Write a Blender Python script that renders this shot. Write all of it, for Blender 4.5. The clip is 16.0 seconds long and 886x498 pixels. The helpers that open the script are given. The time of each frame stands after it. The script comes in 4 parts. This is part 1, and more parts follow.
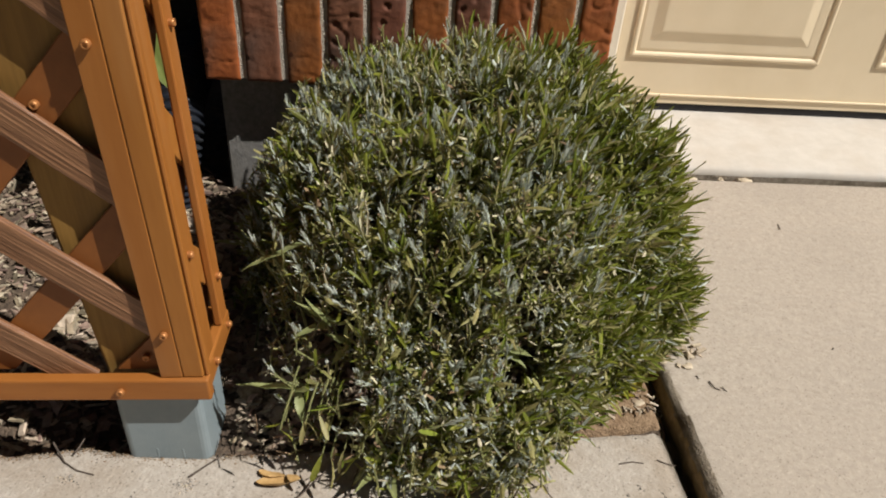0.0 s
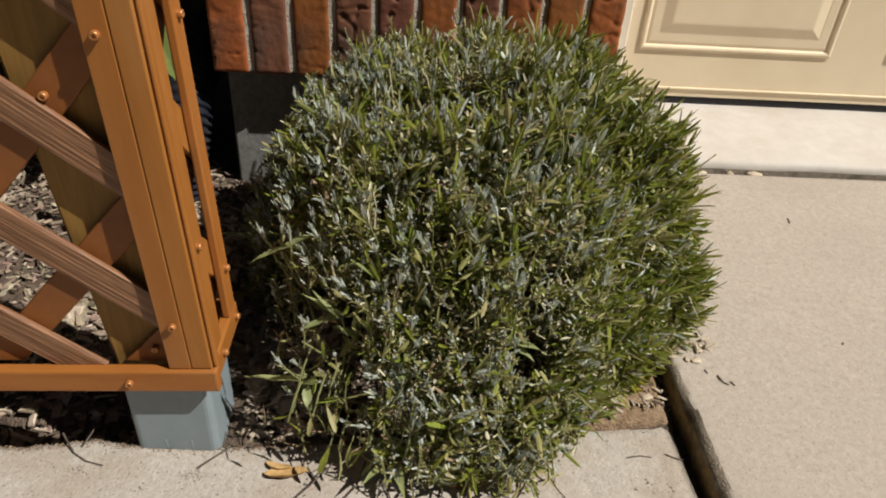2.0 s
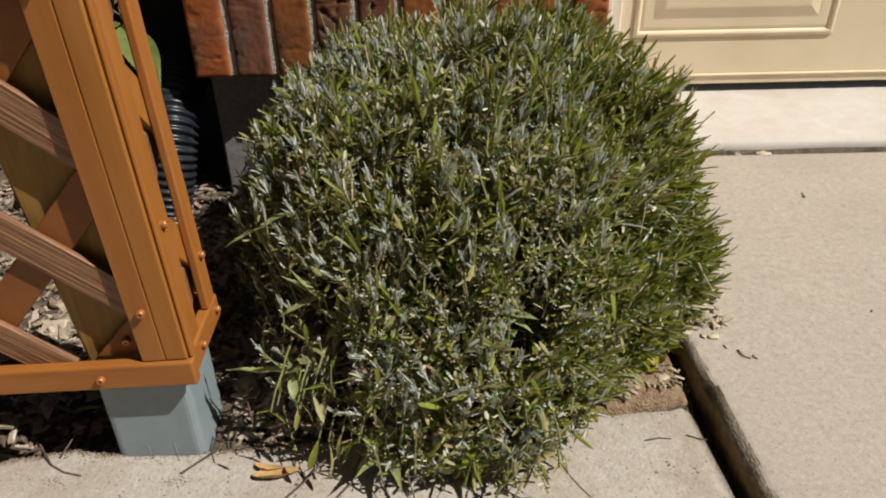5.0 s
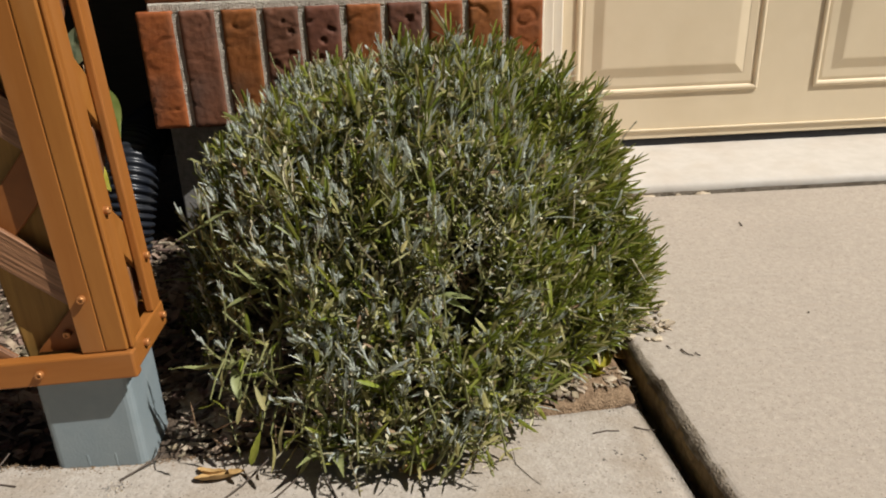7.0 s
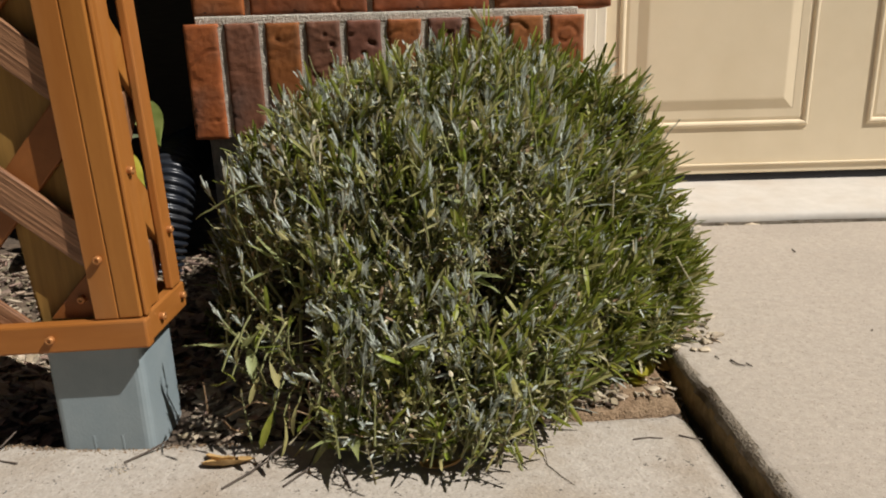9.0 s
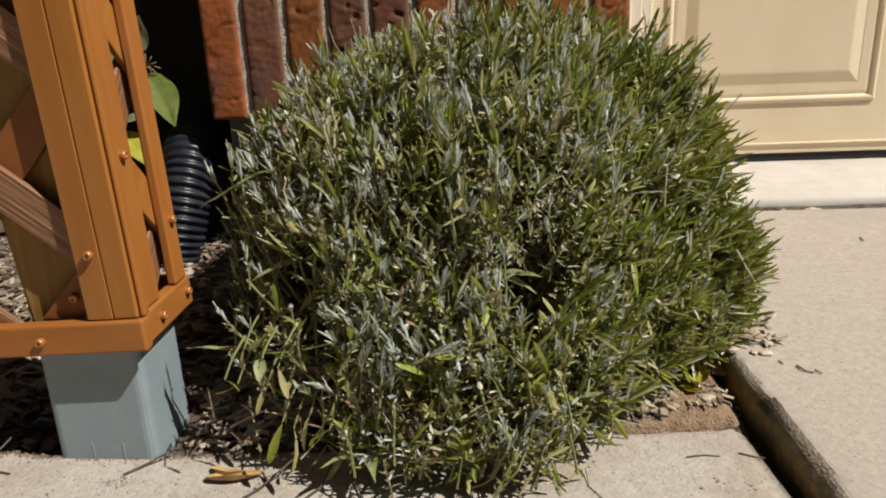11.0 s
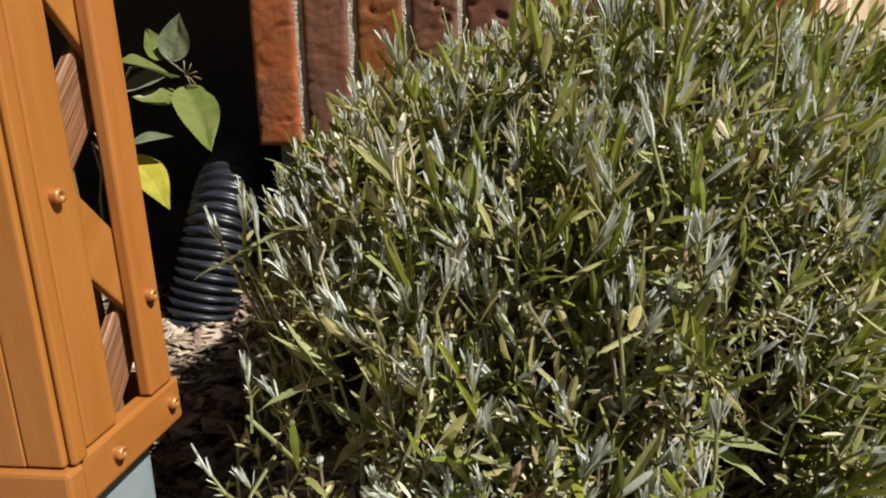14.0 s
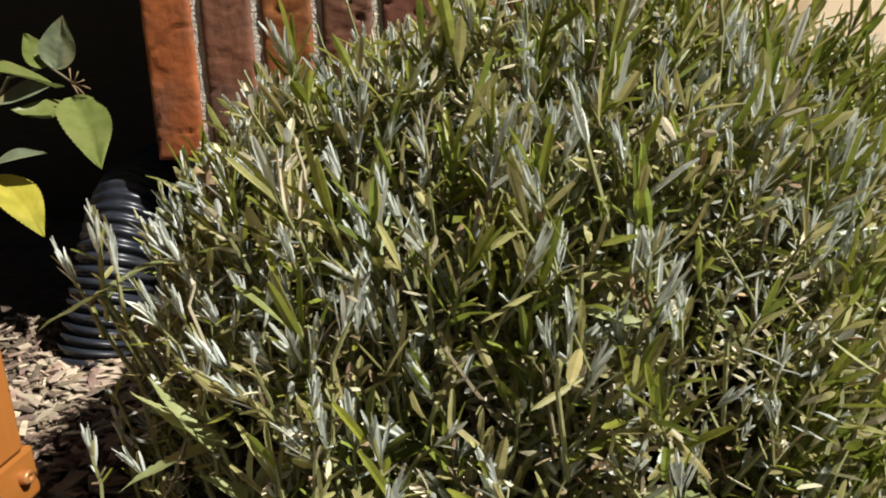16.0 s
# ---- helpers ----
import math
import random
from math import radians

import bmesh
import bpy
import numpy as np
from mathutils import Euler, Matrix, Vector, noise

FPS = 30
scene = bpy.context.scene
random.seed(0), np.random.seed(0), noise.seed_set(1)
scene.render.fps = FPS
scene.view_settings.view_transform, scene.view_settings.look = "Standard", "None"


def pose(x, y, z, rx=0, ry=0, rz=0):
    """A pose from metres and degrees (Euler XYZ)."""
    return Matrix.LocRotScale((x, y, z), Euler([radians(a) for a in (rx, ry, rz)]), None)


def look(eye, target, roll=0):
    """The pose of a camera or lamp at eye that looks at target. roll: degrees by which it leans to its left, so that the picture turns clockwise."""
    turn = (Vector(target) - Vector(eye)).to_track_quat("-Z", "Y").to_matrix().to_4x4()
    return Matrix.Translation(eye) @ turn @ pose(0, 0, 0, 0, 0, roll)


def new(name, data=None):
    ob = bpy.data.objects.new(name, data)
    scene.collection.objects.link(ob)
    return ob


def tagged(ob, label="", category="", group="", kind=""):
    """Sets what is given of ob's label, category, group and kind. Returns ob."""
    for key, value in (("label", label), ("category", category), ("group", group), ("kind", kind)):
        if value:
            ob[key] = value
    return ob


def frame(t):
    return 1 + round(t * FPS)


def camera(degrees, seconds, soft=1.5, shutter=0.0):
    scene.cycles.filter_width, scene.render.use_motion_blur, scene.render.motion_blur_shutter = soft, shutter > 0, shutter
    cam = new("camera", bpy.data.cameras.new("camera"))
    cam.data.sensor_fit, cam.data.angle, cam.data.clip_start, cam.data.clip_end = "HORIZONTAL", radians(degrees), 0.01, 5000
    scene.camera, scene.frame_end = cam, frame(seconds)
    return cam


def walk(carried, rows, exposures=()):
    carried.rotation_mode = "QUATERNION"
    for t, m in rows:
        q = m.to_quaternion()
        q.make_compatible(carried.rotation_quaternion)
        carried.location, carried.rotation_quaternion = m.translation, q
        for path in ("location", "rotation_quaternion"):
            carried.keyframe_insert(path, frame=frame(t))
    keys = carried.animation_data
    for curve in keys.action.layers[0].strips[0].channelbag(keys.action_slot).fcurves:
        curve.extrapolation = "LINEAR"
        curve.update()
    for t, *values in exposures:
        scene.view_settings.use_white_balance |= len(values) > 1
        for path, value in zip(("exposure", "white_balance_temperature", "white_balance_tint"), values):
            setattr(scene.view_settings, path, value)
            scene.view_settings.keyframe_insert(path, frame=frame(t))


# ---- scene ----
cam = camera(63.4, 16.0, soft=1.95)
PATH = [
    (0, (0.34, -0.002, 0.72), (0.461, 1.642, -0.412), 4.2),
    (0.5, (0.342, -0.007, 0.719), (0.453, 1.632, -0.423), 4.0),
    (1, (0.339, -0.008, 0.719), (0.447, 1.623, -0.435), 4.0),
    (1.5, (0.339, -0.005, 0.719), (0.448, 1.628, -0.43), 4.3),
    (2, (0.339, -0.001, 0.718), (0.441, 1.634, -0.43), 4.0),
    (2.5, (0.341, 0.004, 0.713), (0.433, 1.637, -0.439), 3.7),
    (3, (0.346, 0.008, 0.708), (0.428, 1.634, -0.452), 3.4),
    (5.3, (0.386, -0.010, 0.618), (0.436, 1.730, -0.372), -1.3),
    (5.5, (0.391, -0.021, 0.614), (0.449, 1.76, -0.295), -1.7),
    (6, (0.407, -0.065, 0.584), (0.497, 1.741, -0.271), -3.8),
    (6.5, (0.415, -0.086, 0.547), (0.553, 1.738, -0.261), -4.2),
    (7, (0.418, -0.096, 0.515), (0.532, 1.75, -0.245), -2.0),
    (7.5, (0.411, -0.095, 0.471), (0.477, 1.786, -0.208), -1.4),
    (8, (0.417, -0.103, 0.432), (0.481, 1.799, -0.182), 0.3),
    (8.5, (0.427, -0.105, 0.404), (0.466, 1.811, -0.167), -2.1),
    (9, (0.429, -0.095, 0.402), (0.433, 1.828, -0.148), -1.6),
    (9.5, (0.427, -0.085, 0.401), (0.388, 1.838, -0.149), -1.0),
    (9.7, (0.428, -0.076, 0.399), (0.375, 1.846, -0.152), -1.3),
    (11.8, (0.437, 0.058, 0.379), (0.324, 1.955, -0.247), -2.0),
    (12, (0.427, 0.081, 0.373), (0.294, 1.985, -0.226), -1.6),
    (12.5, (0.413, 0.124, 0.368), (0.214, 2.024, -0.223), -2.6),
    (13, (0.407, 0.167, 0.371), (0.2, 2.076, -0.189), -1.8),
    (13.5, (0.395, 0.216, 0.367), (0.146, 2.132, -0.152), -1.2),
    (14, (0.382, 0.262, 0.358), (0.095, 2.174, -0.154), -0.9),
    (14.5, (0.384, 0.287, 0.349), (0.115, 2.209, -0.135), -1.2),
    (15, (0.389, 0.31, 0.346), (0.171, 2.234, -0.153), -0.6),
    (15.5, (0.391, 0.321, 0.346), (0.183, 2.25, -0.139), 0.3),
    (16, (0.39, 0.331, 0.35), (0.273, 2.266, -0.142), -1.7),
]
walk(cam, [(t, look(eye, target, roll)) for t, eye, target, roll in PATH], exposures=[(0.0, 0.20), (9.5, 0.20), (12.0, 0.40), (13.5, 0.64), (16.0, 0.76)])

# ---- world, sun ----
SUN_DIR = Vector((0.81, -0.345, 1.05)).normalized()      # towards the sun
world = bpy.data.worlds.new("sky")
scene.world = world
world.use_nodes = True
wn = world.node_tree
sky = wn.nodes.new("ShaderNodeTexSky")
sky.sky_type = "NISHITA"
sky.sun_disc = False
sky.sun_elevation = math.asin(SUN_DIR.z)
sky.sun_rotation = math.atan2(SUN_DIR.x, SUN_DIR.y)
wn.links.new(sky.outputs[0], wn.nodes["Background"].inputs[0])
wn.nodes["Background"].inputs[1].default_value = 0.0082
sun = new("sun", bpy.data.lights.new("sun", "SUN"))
sun.data.energy = 4.8
sun.data.angle = radians(0.5)
sun.data.color = (1.0, 0.96, 0.90)
sun.matrix_world = look(SUN_DIR * 8, (0, 0, 0))


# ---- materials ----
def material(name, c1, c2, rough=0.7, scale=30.0, bump=0.2, bump_scale=200.0, c3=None, spot_scale=8.0, spot=0.5,
             stretch=(1, 1, 1), shaded_pits=0.0, metal=0.0, spec=0.4, per_piece=0.0, per_island=0.0, glow=0.0, bump_dist=0.001, specks=0.0):
    """Two-scale procedural surface: fine grain c1..c2, larger stains c3."""
    m = bpy.data.materials.new(name)
    m.use_nodes = True
    nt = m.node_tree
    nd, ln = nt.nodes, nt.links
    b = nd["Principled BSDF"]
    tc = nd.new("ShaderNodeTexCoord")
    mp = nd.new("ShaderNodeMapping")
    mp.inputs["Scale"].default_value = stretch
    ln.new(tc.outputs["Object"], mp.inputs[0])
    n1 = nd.new("ShaderNodeTexNoise")
    n1.inputs["Scale"].default_value = scale
    n1.inputs["Detail"].default_value = 6
    n1.inputs["Roughness"].default_value = 0.65
    ln.new(mp.outputs[0], n1.inputs["Vector"])
    ramp = nd.new("ShaderNodeValToRGB")
    ramp.color_ramp.elements[0].position, ramp.color_ramp.elements[1].position = 0.32, 0.68
    ramp.color_ramp.elements[0].color = (*c1, 1)
    ramp.color_ramp.elements[1].color = (*c2, 1)
    ln.new(n1.outputs["Fac"], ramp.inputs[0])
    col = ramp.outputs[0]
    if c3 is not None:
        n2 = nd.new("ShaderNodeTexNoise")
        n2.inputs["Scale"].default_value = spot_scale
        n2.inputs["Detail"].default_value = 5
        ln.new(mp.outputs[0], n2.inputs["Vector"])
        r2 = nd.new("ShaderNodeMapRange")
        r2.inputs[1].default_value, r2.inputs[2].default_value = 0.48, 0.72
        r2.inputs[4].default_value = spot
        ln.new(n2.outputs["Fac"], r2.inputs[0])
        mx = nd.new("ShaderNodeMix")
        mx.data_type = "RGBA"
        ln.new(r2.outputs[0], mx.inputs[0])
        ln.new(col, mx.inputs[6])
        mx.inputs[7].default_value = (*c3, 1)
        col = mx.outputs[2]
    for amount, node, sock in ((per_piece, "ShaderNodeObjectInfo", "Random"), (per_island, "ShaderNodeNewGeometry", "Random Per Island")):
        if amount:
            src = nd.new(node)
            mr = nd.new("ShaderNodeMapRange")
            mr.inputs[3].default_value, mr.inputs[4].default_value = 1 - amount, 1 + amount
            ln.new(src.outputs[sock], mr.inputs[0])
            hs = nd.new("ShaderNodeHueSaturation")
            ln.new(mr.outputs[0], hs.inputs["Value"])
            hr = nd.new("ShaderNodeMapRange")
            hr.inputs[3].default_value, hr.inputs[4].default_value = 0.5 - amount * 0.05, 0.5 + amount * 0.05
            wn2 = nd.new("ShaderNodeTexWhiteNoise")
            wn2.noise_dimensions = "1D"
            ln.new(src.outputs[sock], wn2.inputs["W"])
            ln.new(wn2.outputs["Value"], hr.inputs[0])
            ln.new(hr.outputs[0], hs.inputs["Hue"])
            ln.new(col, hs.inputs["Color"])
            col = hs.outputs[0]
    if specks:
        gr = nd.new("ShaderNodeTexVoronoi")
        gr.inputs["Scale"].default_value = specks
        ln.new(mp.outputs[0], gr.inputs["Vector"])
        sp = nd.new("ShaderNodeSeparateColor")
        ln.new(gr.outputs["Color"], sp.inputs[0])
        tone = nd.new("ShaderNodeValToRGB")
        el = tone.color_ramp.elements
        el[0].position, el[0].color = 0.0, (0.62, 0.60, 0.58, 1)
        el[1].position, el[1].color = 1.0, (1.16, 1.15, 1.14, 1)
        for at, c in ((0.05, (0.955, 0.95, 0.945, 1)), (0.5, (1.0, 1.0, 1.0, 1)), (0.92, (1.03, 1.03, 1.02, 1))):
            el.new(at).color = c
        ln.new(sp.outputs[0], tone.inputs[0])
        mg = nd.new("ShaderNodeMix")
        mg.data_type = "RGBA"
        mg.blend_type = "MULTIPLY"
        mg.inputs[0].default_value = 1.0
        ln.new(col, mg.inputs[6])
        ln.new(tone.outputs[0], mg.inputs[7])
        col = mg.outputs[2]
    # Pits have no relief; the shade inside them is put into the colour.
    if shaded_pits:
        vo = nd.new("ShaderNodeTexVoronoi")
        vo.inputs["Scale"].default_value = shaded_pits
        warp = nd.new("ShaderNodeTexNoise")
        warp.inputs["Scale"].default_value = shaded_pits * 1.6
        ln.new(mp.outputs[0], warp.inputs["Vector"])
        shift = nd.new("ShaderNodeVectorMath")
        shift.operation = "MULTIPLY_ADD"
        shift.inputs[1].default_value = (0.6 / shaded_pits,) * 3
        ln.new(warp.outputs["Color"], shift.inputs[0])
        ln.new(mp.outputs[0], shift.inputs[2])
        ln.new(shift.outputs[0], vo.inputs["Vector"])
        n4 = nd.new("ShaderNodeTexNoise")
        n4.inputs["Scale"].default_value = shaded_pits * 0.22
        ln.new(mp.outputs[0], n4.inputs["Vector"])
        size = nd.new("ShaderNodeMapRange")
        size.inputs[1].default_value, size.inputs[2].default_value = 0.58, 0.72
        size.inputs[3].default_value, size.inputs[4].default_value = 0.0, 0.42
        ln.new(n4.outputs["Fac"], size.inputs[0])
        hole = nd.new("ShaderNodeMath")
        hole.operation = "LESS_THAN"
        ln.new(vo.outputs["Distance"], hole.inputs[0])
        ln.new(size.outputs[0], hole.inputs[1])
        mh = nd.new("ShaderNodeMix")
        mh.data_type = "RGBA"
        ln.new(hole.outputs[0], mh.inputs[0])
        ln.new(col, mh.inputs[6])
        mh.inputs[7].default_value = (*[q * 0.25 for q in c1], 1)
        col = mh.outputs[2]
    ln.new(col, b.inputs["Base Color"])
    b.inputs["Roughness"].default_value = rough
    b.inputs["Metallic"].default_value = metal
    b.inputs["Specular IOR Level"].default_value = spec
    if bump:
        n3 = nd.new("ShaderNodeTexNoise")
        n3.inputs["Scale"].default_value = bump_scale
        n3.inputs["Detail"].default_value = 4
        ln.new(mp.outputs[0], n3.inputs["Vector"])
        bp = nd.new("ShaderNodeBump")
        bp.inputs["Strength"].default_value = bump
        bp.inputs["Distance"].default_value = bump_dist
        ln.new(n3.outputs["Fac"], bp.inputs["Height"])
        ln.new(bp.outputs[0], b.inputs["Normal"])
    if glow:
        tr = nd.new("ShaderNodeBsdfTranslucent")
        ln.new(col, tr.inputs[0])
        ms = nd.new("ShaderNodeMixShader")
        ms.inputs[0].default_value = glow
        ln.new(b.outputs[0], ms.inputs[1])
        ln.new(tr.outputs[0], ms.inputs[2])
        ln.new(ms.outputs[0], nd["Material Output"].inputs[0])
    return m


CONCRETE = material("grey_concrete", (0.350, 0.307, 0.258), (0.450, 0.402, 0.350), 0.9, 110, 0.7, 260, (0.27, 0.205, 0.140), 7, 0.75, bump_dist=0.002, specks=520, shaded_pits=230)
DRIVE = material("beige_concrete", (0.344, 0.296, 0.245), (0.433, 0.377, 0.316), 0.9, 120, 0.5, 420, (0.315, 0.274, 0.230), 3.2, 0.55, bump_dist=0.0015, specks=600)
RIM = material("dark_flecked_rim", (0.20, 0.160, 0.115), (0.35, 0.295, 0.230), 0.95, 90, 0.7, 300, (0.075, 0.052, 0.030), 16, 0.9, bump_dist=0.004)
DRIVE_EDGE = material("brown_slab_edge", (0.17, 0.110, 0.050), (0.33, 0.23, 0.115), 0.95, 60, 0.8, 200, (0.05, 0.035, 0.025), 14, 0.7, bump_dist=0.003)
APRON = material("pale_painted_concrete", (0.490, 0.452, 0.400), (0.559, 0.520, 0.469), 0.75, 25, 0.3, 150, (0.43, 0.36, 0.285), 9, 0.45)
MORTAR = material("mortar", (0.44, 0.39, 0.32), (0.72, 0.66, 0.57), 0.95, 260, 1.0, 330, (0.30, 0.27, 0.22), 40, 0.5, bump_dist=0.004)
BRICK = material("red_brick", (0.21, 0.056, 0.014), (0.355, 0.105, 0.024), 0.7, 30, 0.3, 110, (0.09, 0.046, 0.030), 14, 0.85, per_piece=0.16, bump_dist=0.003, shaded_pits=85)
DARK_BRICK = material("purple_brown_brick", (0.125, 0.049, 0.026), (0.215, 0.084, 0.042), 0.7, 26, 0.3, 110, (0.075, 0.048, 0.038), 12, 0.9, per_piece=0.16, bump_dist=0.003, shaded_pits=70)
BLOCK = material("foundation_block", (0.17, 0.165, 0.155), (0.27, 0.26, 0.245), 0.95, 120, 0.8, 350, (0.16, 0.15, 0.13), 12, 0.5)
# Near-black base colour: the deep shade of the recess is put into it.
RECESS_SHADE = material("near_black_shade_board", (0.024, 0.019, 0.015), (0.042, 0.033, 0.026), 0.85, 20, 0.2, 80, stretch=(1, 1, 8))
DOOR_PAINT = material("cream_door_paint", (0.765, 0.64, 0.450), (0.795, 0.67, 0.48), 0.5, 12, 0.12, 300, (0.65, 0.525, 0.345), 5, 0.35)
TRIM_PAINT = material("pale_cream_trim_paint", (0.74, 0.67, 0.55), (0.79, 0.72, 0.60), 0.55, 20, 0.1, 200)
RUBBER = material("black_rubber", (0.012, 0.012, 0.014), (0.022, 0.022, 0.025), 0.6, 60, 0.2, 300)
STAIN = material("orange_brown_stain", (0.285, 0.104, 0.020), (0.345, 0.134, 0.029), 0.45, 60, 0.14, 260, (0.37, 0.170, 0.060), 26, 0.5, spec=0.28, stretch=(1, 1, 0.12), per_piece=0.06)
STAIN_X = material("orange_brown_rail", (0.285, 0.104, 0.020), (0.345, 0.134, 0.029), 0.45, 60, 0.14, 260, (0.37, 0.170, 0.060), 26, 0.5, spec=0.28, stretch=(0.15, 0.15, 1), per_piece=0.06)
SMOOTH_SLAT = material("brown_slat", (0.185, 0.060, 0.011), (0.240, 0.082, 0.016), 0.6, 40, 0.15, 200, (0.17, 0.058, 0.016), 10, 0.5)
GRAIN_SLAT = material("grained_slat", (0.085, 0.032, 0.012), (0.330, 0.170, 0.088), 0.5, 330, 0.9, 330, stretch=(0.035, 1, 1), bump_dist=0.0022, c3=(0.20, 0.07, 0.025), spot_scale=20)
TIMBER = material("treated_timber", (0.185, 0.096, 0.020), (0.300, 0.166, 0.038), 0.7, 90, 0.3, 200, (0.15, 0.075, 0.02), 22, 0.7, stretch=(1, 1, 0.06))
SLEEVE = material("blue_grey_plastic", (0.203, 0.248, 0.266), (0.239, 0.284, 0.302), 0.5, 30, 0.25, 300, (0.22, 0.25, 0.25), 9, 0.4)
SCREW = material("copper_screw", (0.40, 0.165, 0.050), (0.50, 0.225, 0.080), 0.40, 200, 0.1, 300, metal=0.45)
PIPE = material("black_plastic_pipe", (0.011, 0.013, 0.019), (0.021, 0.025, 0.033), 0.33, 40, 0.15, 200, (0.05, 0.048, 0.045), 20, 0.5)
SOIL = material("dark_mulch_soil", (0.05, 0.036, 0.026), (0.14, 0.10, 0.07), 0.95, 70, 1.0, 180, (0.16, 0.11, 0.07), 12, 0.6, bump_dist=0.006)
DIRT = material("bare_tan_soil", (0.196, 0.126, 0.072), (0.323, 0.225, 0.140), 0.95, 120, 1.0, 300, (0.16, 0.09, 0.05), 25, 0.5, bump_dist=0.004)
CHIP = material("bark_chips", (0.123, 0.084, 0.057), (0.299, 0.229, 0.167), 0.9, 90, 0.5, 300, per_island=0.6)
PALE_CHIP = material("bleached_chips", (0.299, 0.238, 0.167), (0.484, 0.405, 0.308), 0.85, 90, 0.4, 300, per_island=0.3)
SILVER = material("silver_leaf", (0.490, 0.530, 0.468), (0.645, 0.688, 0.630), 0.6, 120, 0.2, 500, per_island=0.25, glow=0.36)
GREEN = material("green_leaf", (0.138, 0.166, 0.021), (0.250, 0.276, 0.046), 0.42, 90, 0.2, 400, per_island=0.4, glow=0.36)
OLIVE = material("olive_leaf", (0.272, 0.255, 0.094), (0.418, 0.388, 0.164), 0.5, 90, 0.2, 400, per_island=0.3, glow=0.36)
DRY = material("dry_leaf", (0.378, 0.342, 0.216), (0.558, 0.513, 0.360), 0.7, 90, 0.2, 400, per_island=0.35, glow=0.1)
DEAD = material("dead_brown", (0.19, 0.130, 0.070), (0.36, 0.255, 0.145), 0.85, 120, 0.3, 400, per_island=0.3)
STEM = material("woody_stem", (0.11, 0.09, 0.05), (0.20, 0.17, 0.10), 0.8, 150, 0.5, 400)
GREEN_STEM = material("green_stem", (0.15, 0.16, 0.06), (0.23, 0.23, 0.10), 0.6, 150, 0.2, 400)
TREE_LEAF = material("tree_leaf", (0.115, 0.145, 0.032), (0.175, 0.205, 0.058), 0.4, 60, 0.3, 250, (0.20, 0.21, 0.07), 18, 0.6, glow=0.22)
TREE_LEAF_PALE = material("pale_tree_leaf", (0.16, 0.195, 0.11), (0.24, 0.275, 0.17), 0.5, 60, 0.3, 250, (0.28, 0.19, 0.07), 22, 0.6, glow=0.2)
YELLOW_LEAF = material("yellow_leaf", (0.34, 0.30, 0.03), (0.45, 0.395, 0.055), 0.45, 60, 0.3, 250, (0.22, 0.23, 0.04), 22, 0.7, glow=0.25)
WEED_LEAF = material("pale_weed_leaf", (0.270, 0.306, 0.117), (0.378, 0.414, 0.189), 0.5, 70, 0.3, 300, (0.34, 0.33, 0.12), 20, 0.5, glow=0.36)
BROWN_LEAF = material("brown_dead_leaf", (0.30, 0.175, 0.06), (0.55, 0.36, 0.15), 0.7, 60, 0.4, 250, (0.16, 0.08, 0.03), 25, 0.6)
# Twig colour darkened to stand for twig shadows on the walk too.
TWIG = material("dark_twig_and_shadow", (0.05, 0.038, 0.030), (0.12, 0.092, 0.072), 0.85, 100, 0.5, 400)
LAWN = material("far_ground", (0.07, 0.08, 0.03), (0.14, 0.13, 0.07), 0.95, 3, 0.4, 40, (0.16, 0.13, 0.09), 0.6, 0.6)


# ---- mesh helpers ----
def part(name, bm, mat, parent=None, label="", smooth=False):
    me = bpy.data.meshes.new(name)
    bm.to_mesh(me)
    bm.free()
    for m in (mat if isinstance(mat, (list, tuple)) else (mat,)):
        me.materials.append(m)
    if smooth:
        me.shade_smooth()
    ob = new(name, me)
    if parent is not None:
        ob.parent = parent
    if label:
        tagged(ob, label)
    return ob


def raw(name, verts, faces, mats, parent=None, label="", index=None, smooth=False):
    me = bpy.data.meshes.new(name)
    me.from_pydata(verts, [], faces)
    for m in mats:
        me.materials.append(m)
    if index is not None:
        me.polygons.foreach_set("material_index", index)
    if smooth:
        me.shade_smooth()
    ob = new(name, me)
    if parent is not None:
        ob.parent = parent
    if label:
        tagged(ob, label)
    return ob


def slab(bm, x0, x1, y0, y1, z0, z1, bevel=0.0, seg=2, m=None):
    """A box between the given limits, with rounded edges, added to bm."""
    r = bmesh.ops.create_cube(bm, size=1)
    vs = r["verts"]
    for v in vs:
        v.co = Vector(((x0 + x1) / 2 + v.co.x * (x1 - x0), (y0 + y1) / 2 + v.co.y * (y1 - y0), (z0 + z1) / 2 + v.co.z * (z1 - z0)))
    if m is not None:
        bmesh.ops.transform(bm, matrix=m, verts=vs)
    if bevel:
        es = list({e for v in vs for e in v.link_edges})
        bmesh.ops.bevel(bm, geom=es, offset=bevel, segments=seg, profile=0.5, affect="EDGES")
    return bm


def box(x0, x1, y0, y1, z0, z1, bevel=0.0, seg=2, m=None):
    return slab(bmesh.new(), x0, x1, y0, y1, z0, z1, bevel, seg, m)


def thing(name, label, category, place=(0, 0, 0), group="", kind=""):
    e = new(name)
    e.empty_display_size = 0.05
    e.location = place
    return tagged(e, label, category, group, kind)


def sheet(x0, x1, y0, y1, nx, ny, height):
    """A grid with z = height(x, y)."""
    xs, ys = np.linspace(x0, x1, nx), np.linspace(y0, y1, ny)
    verts = [(x, y, height(x, y)) for y in ys for x in xs]
    faces = [(j * nx + i, j * nx + i + 1, (j + 1) * nx + i + 1, (j + 1) * nx + i) for j in range(ny - 1) for i in range(nx - 1)]
    return verts, faces


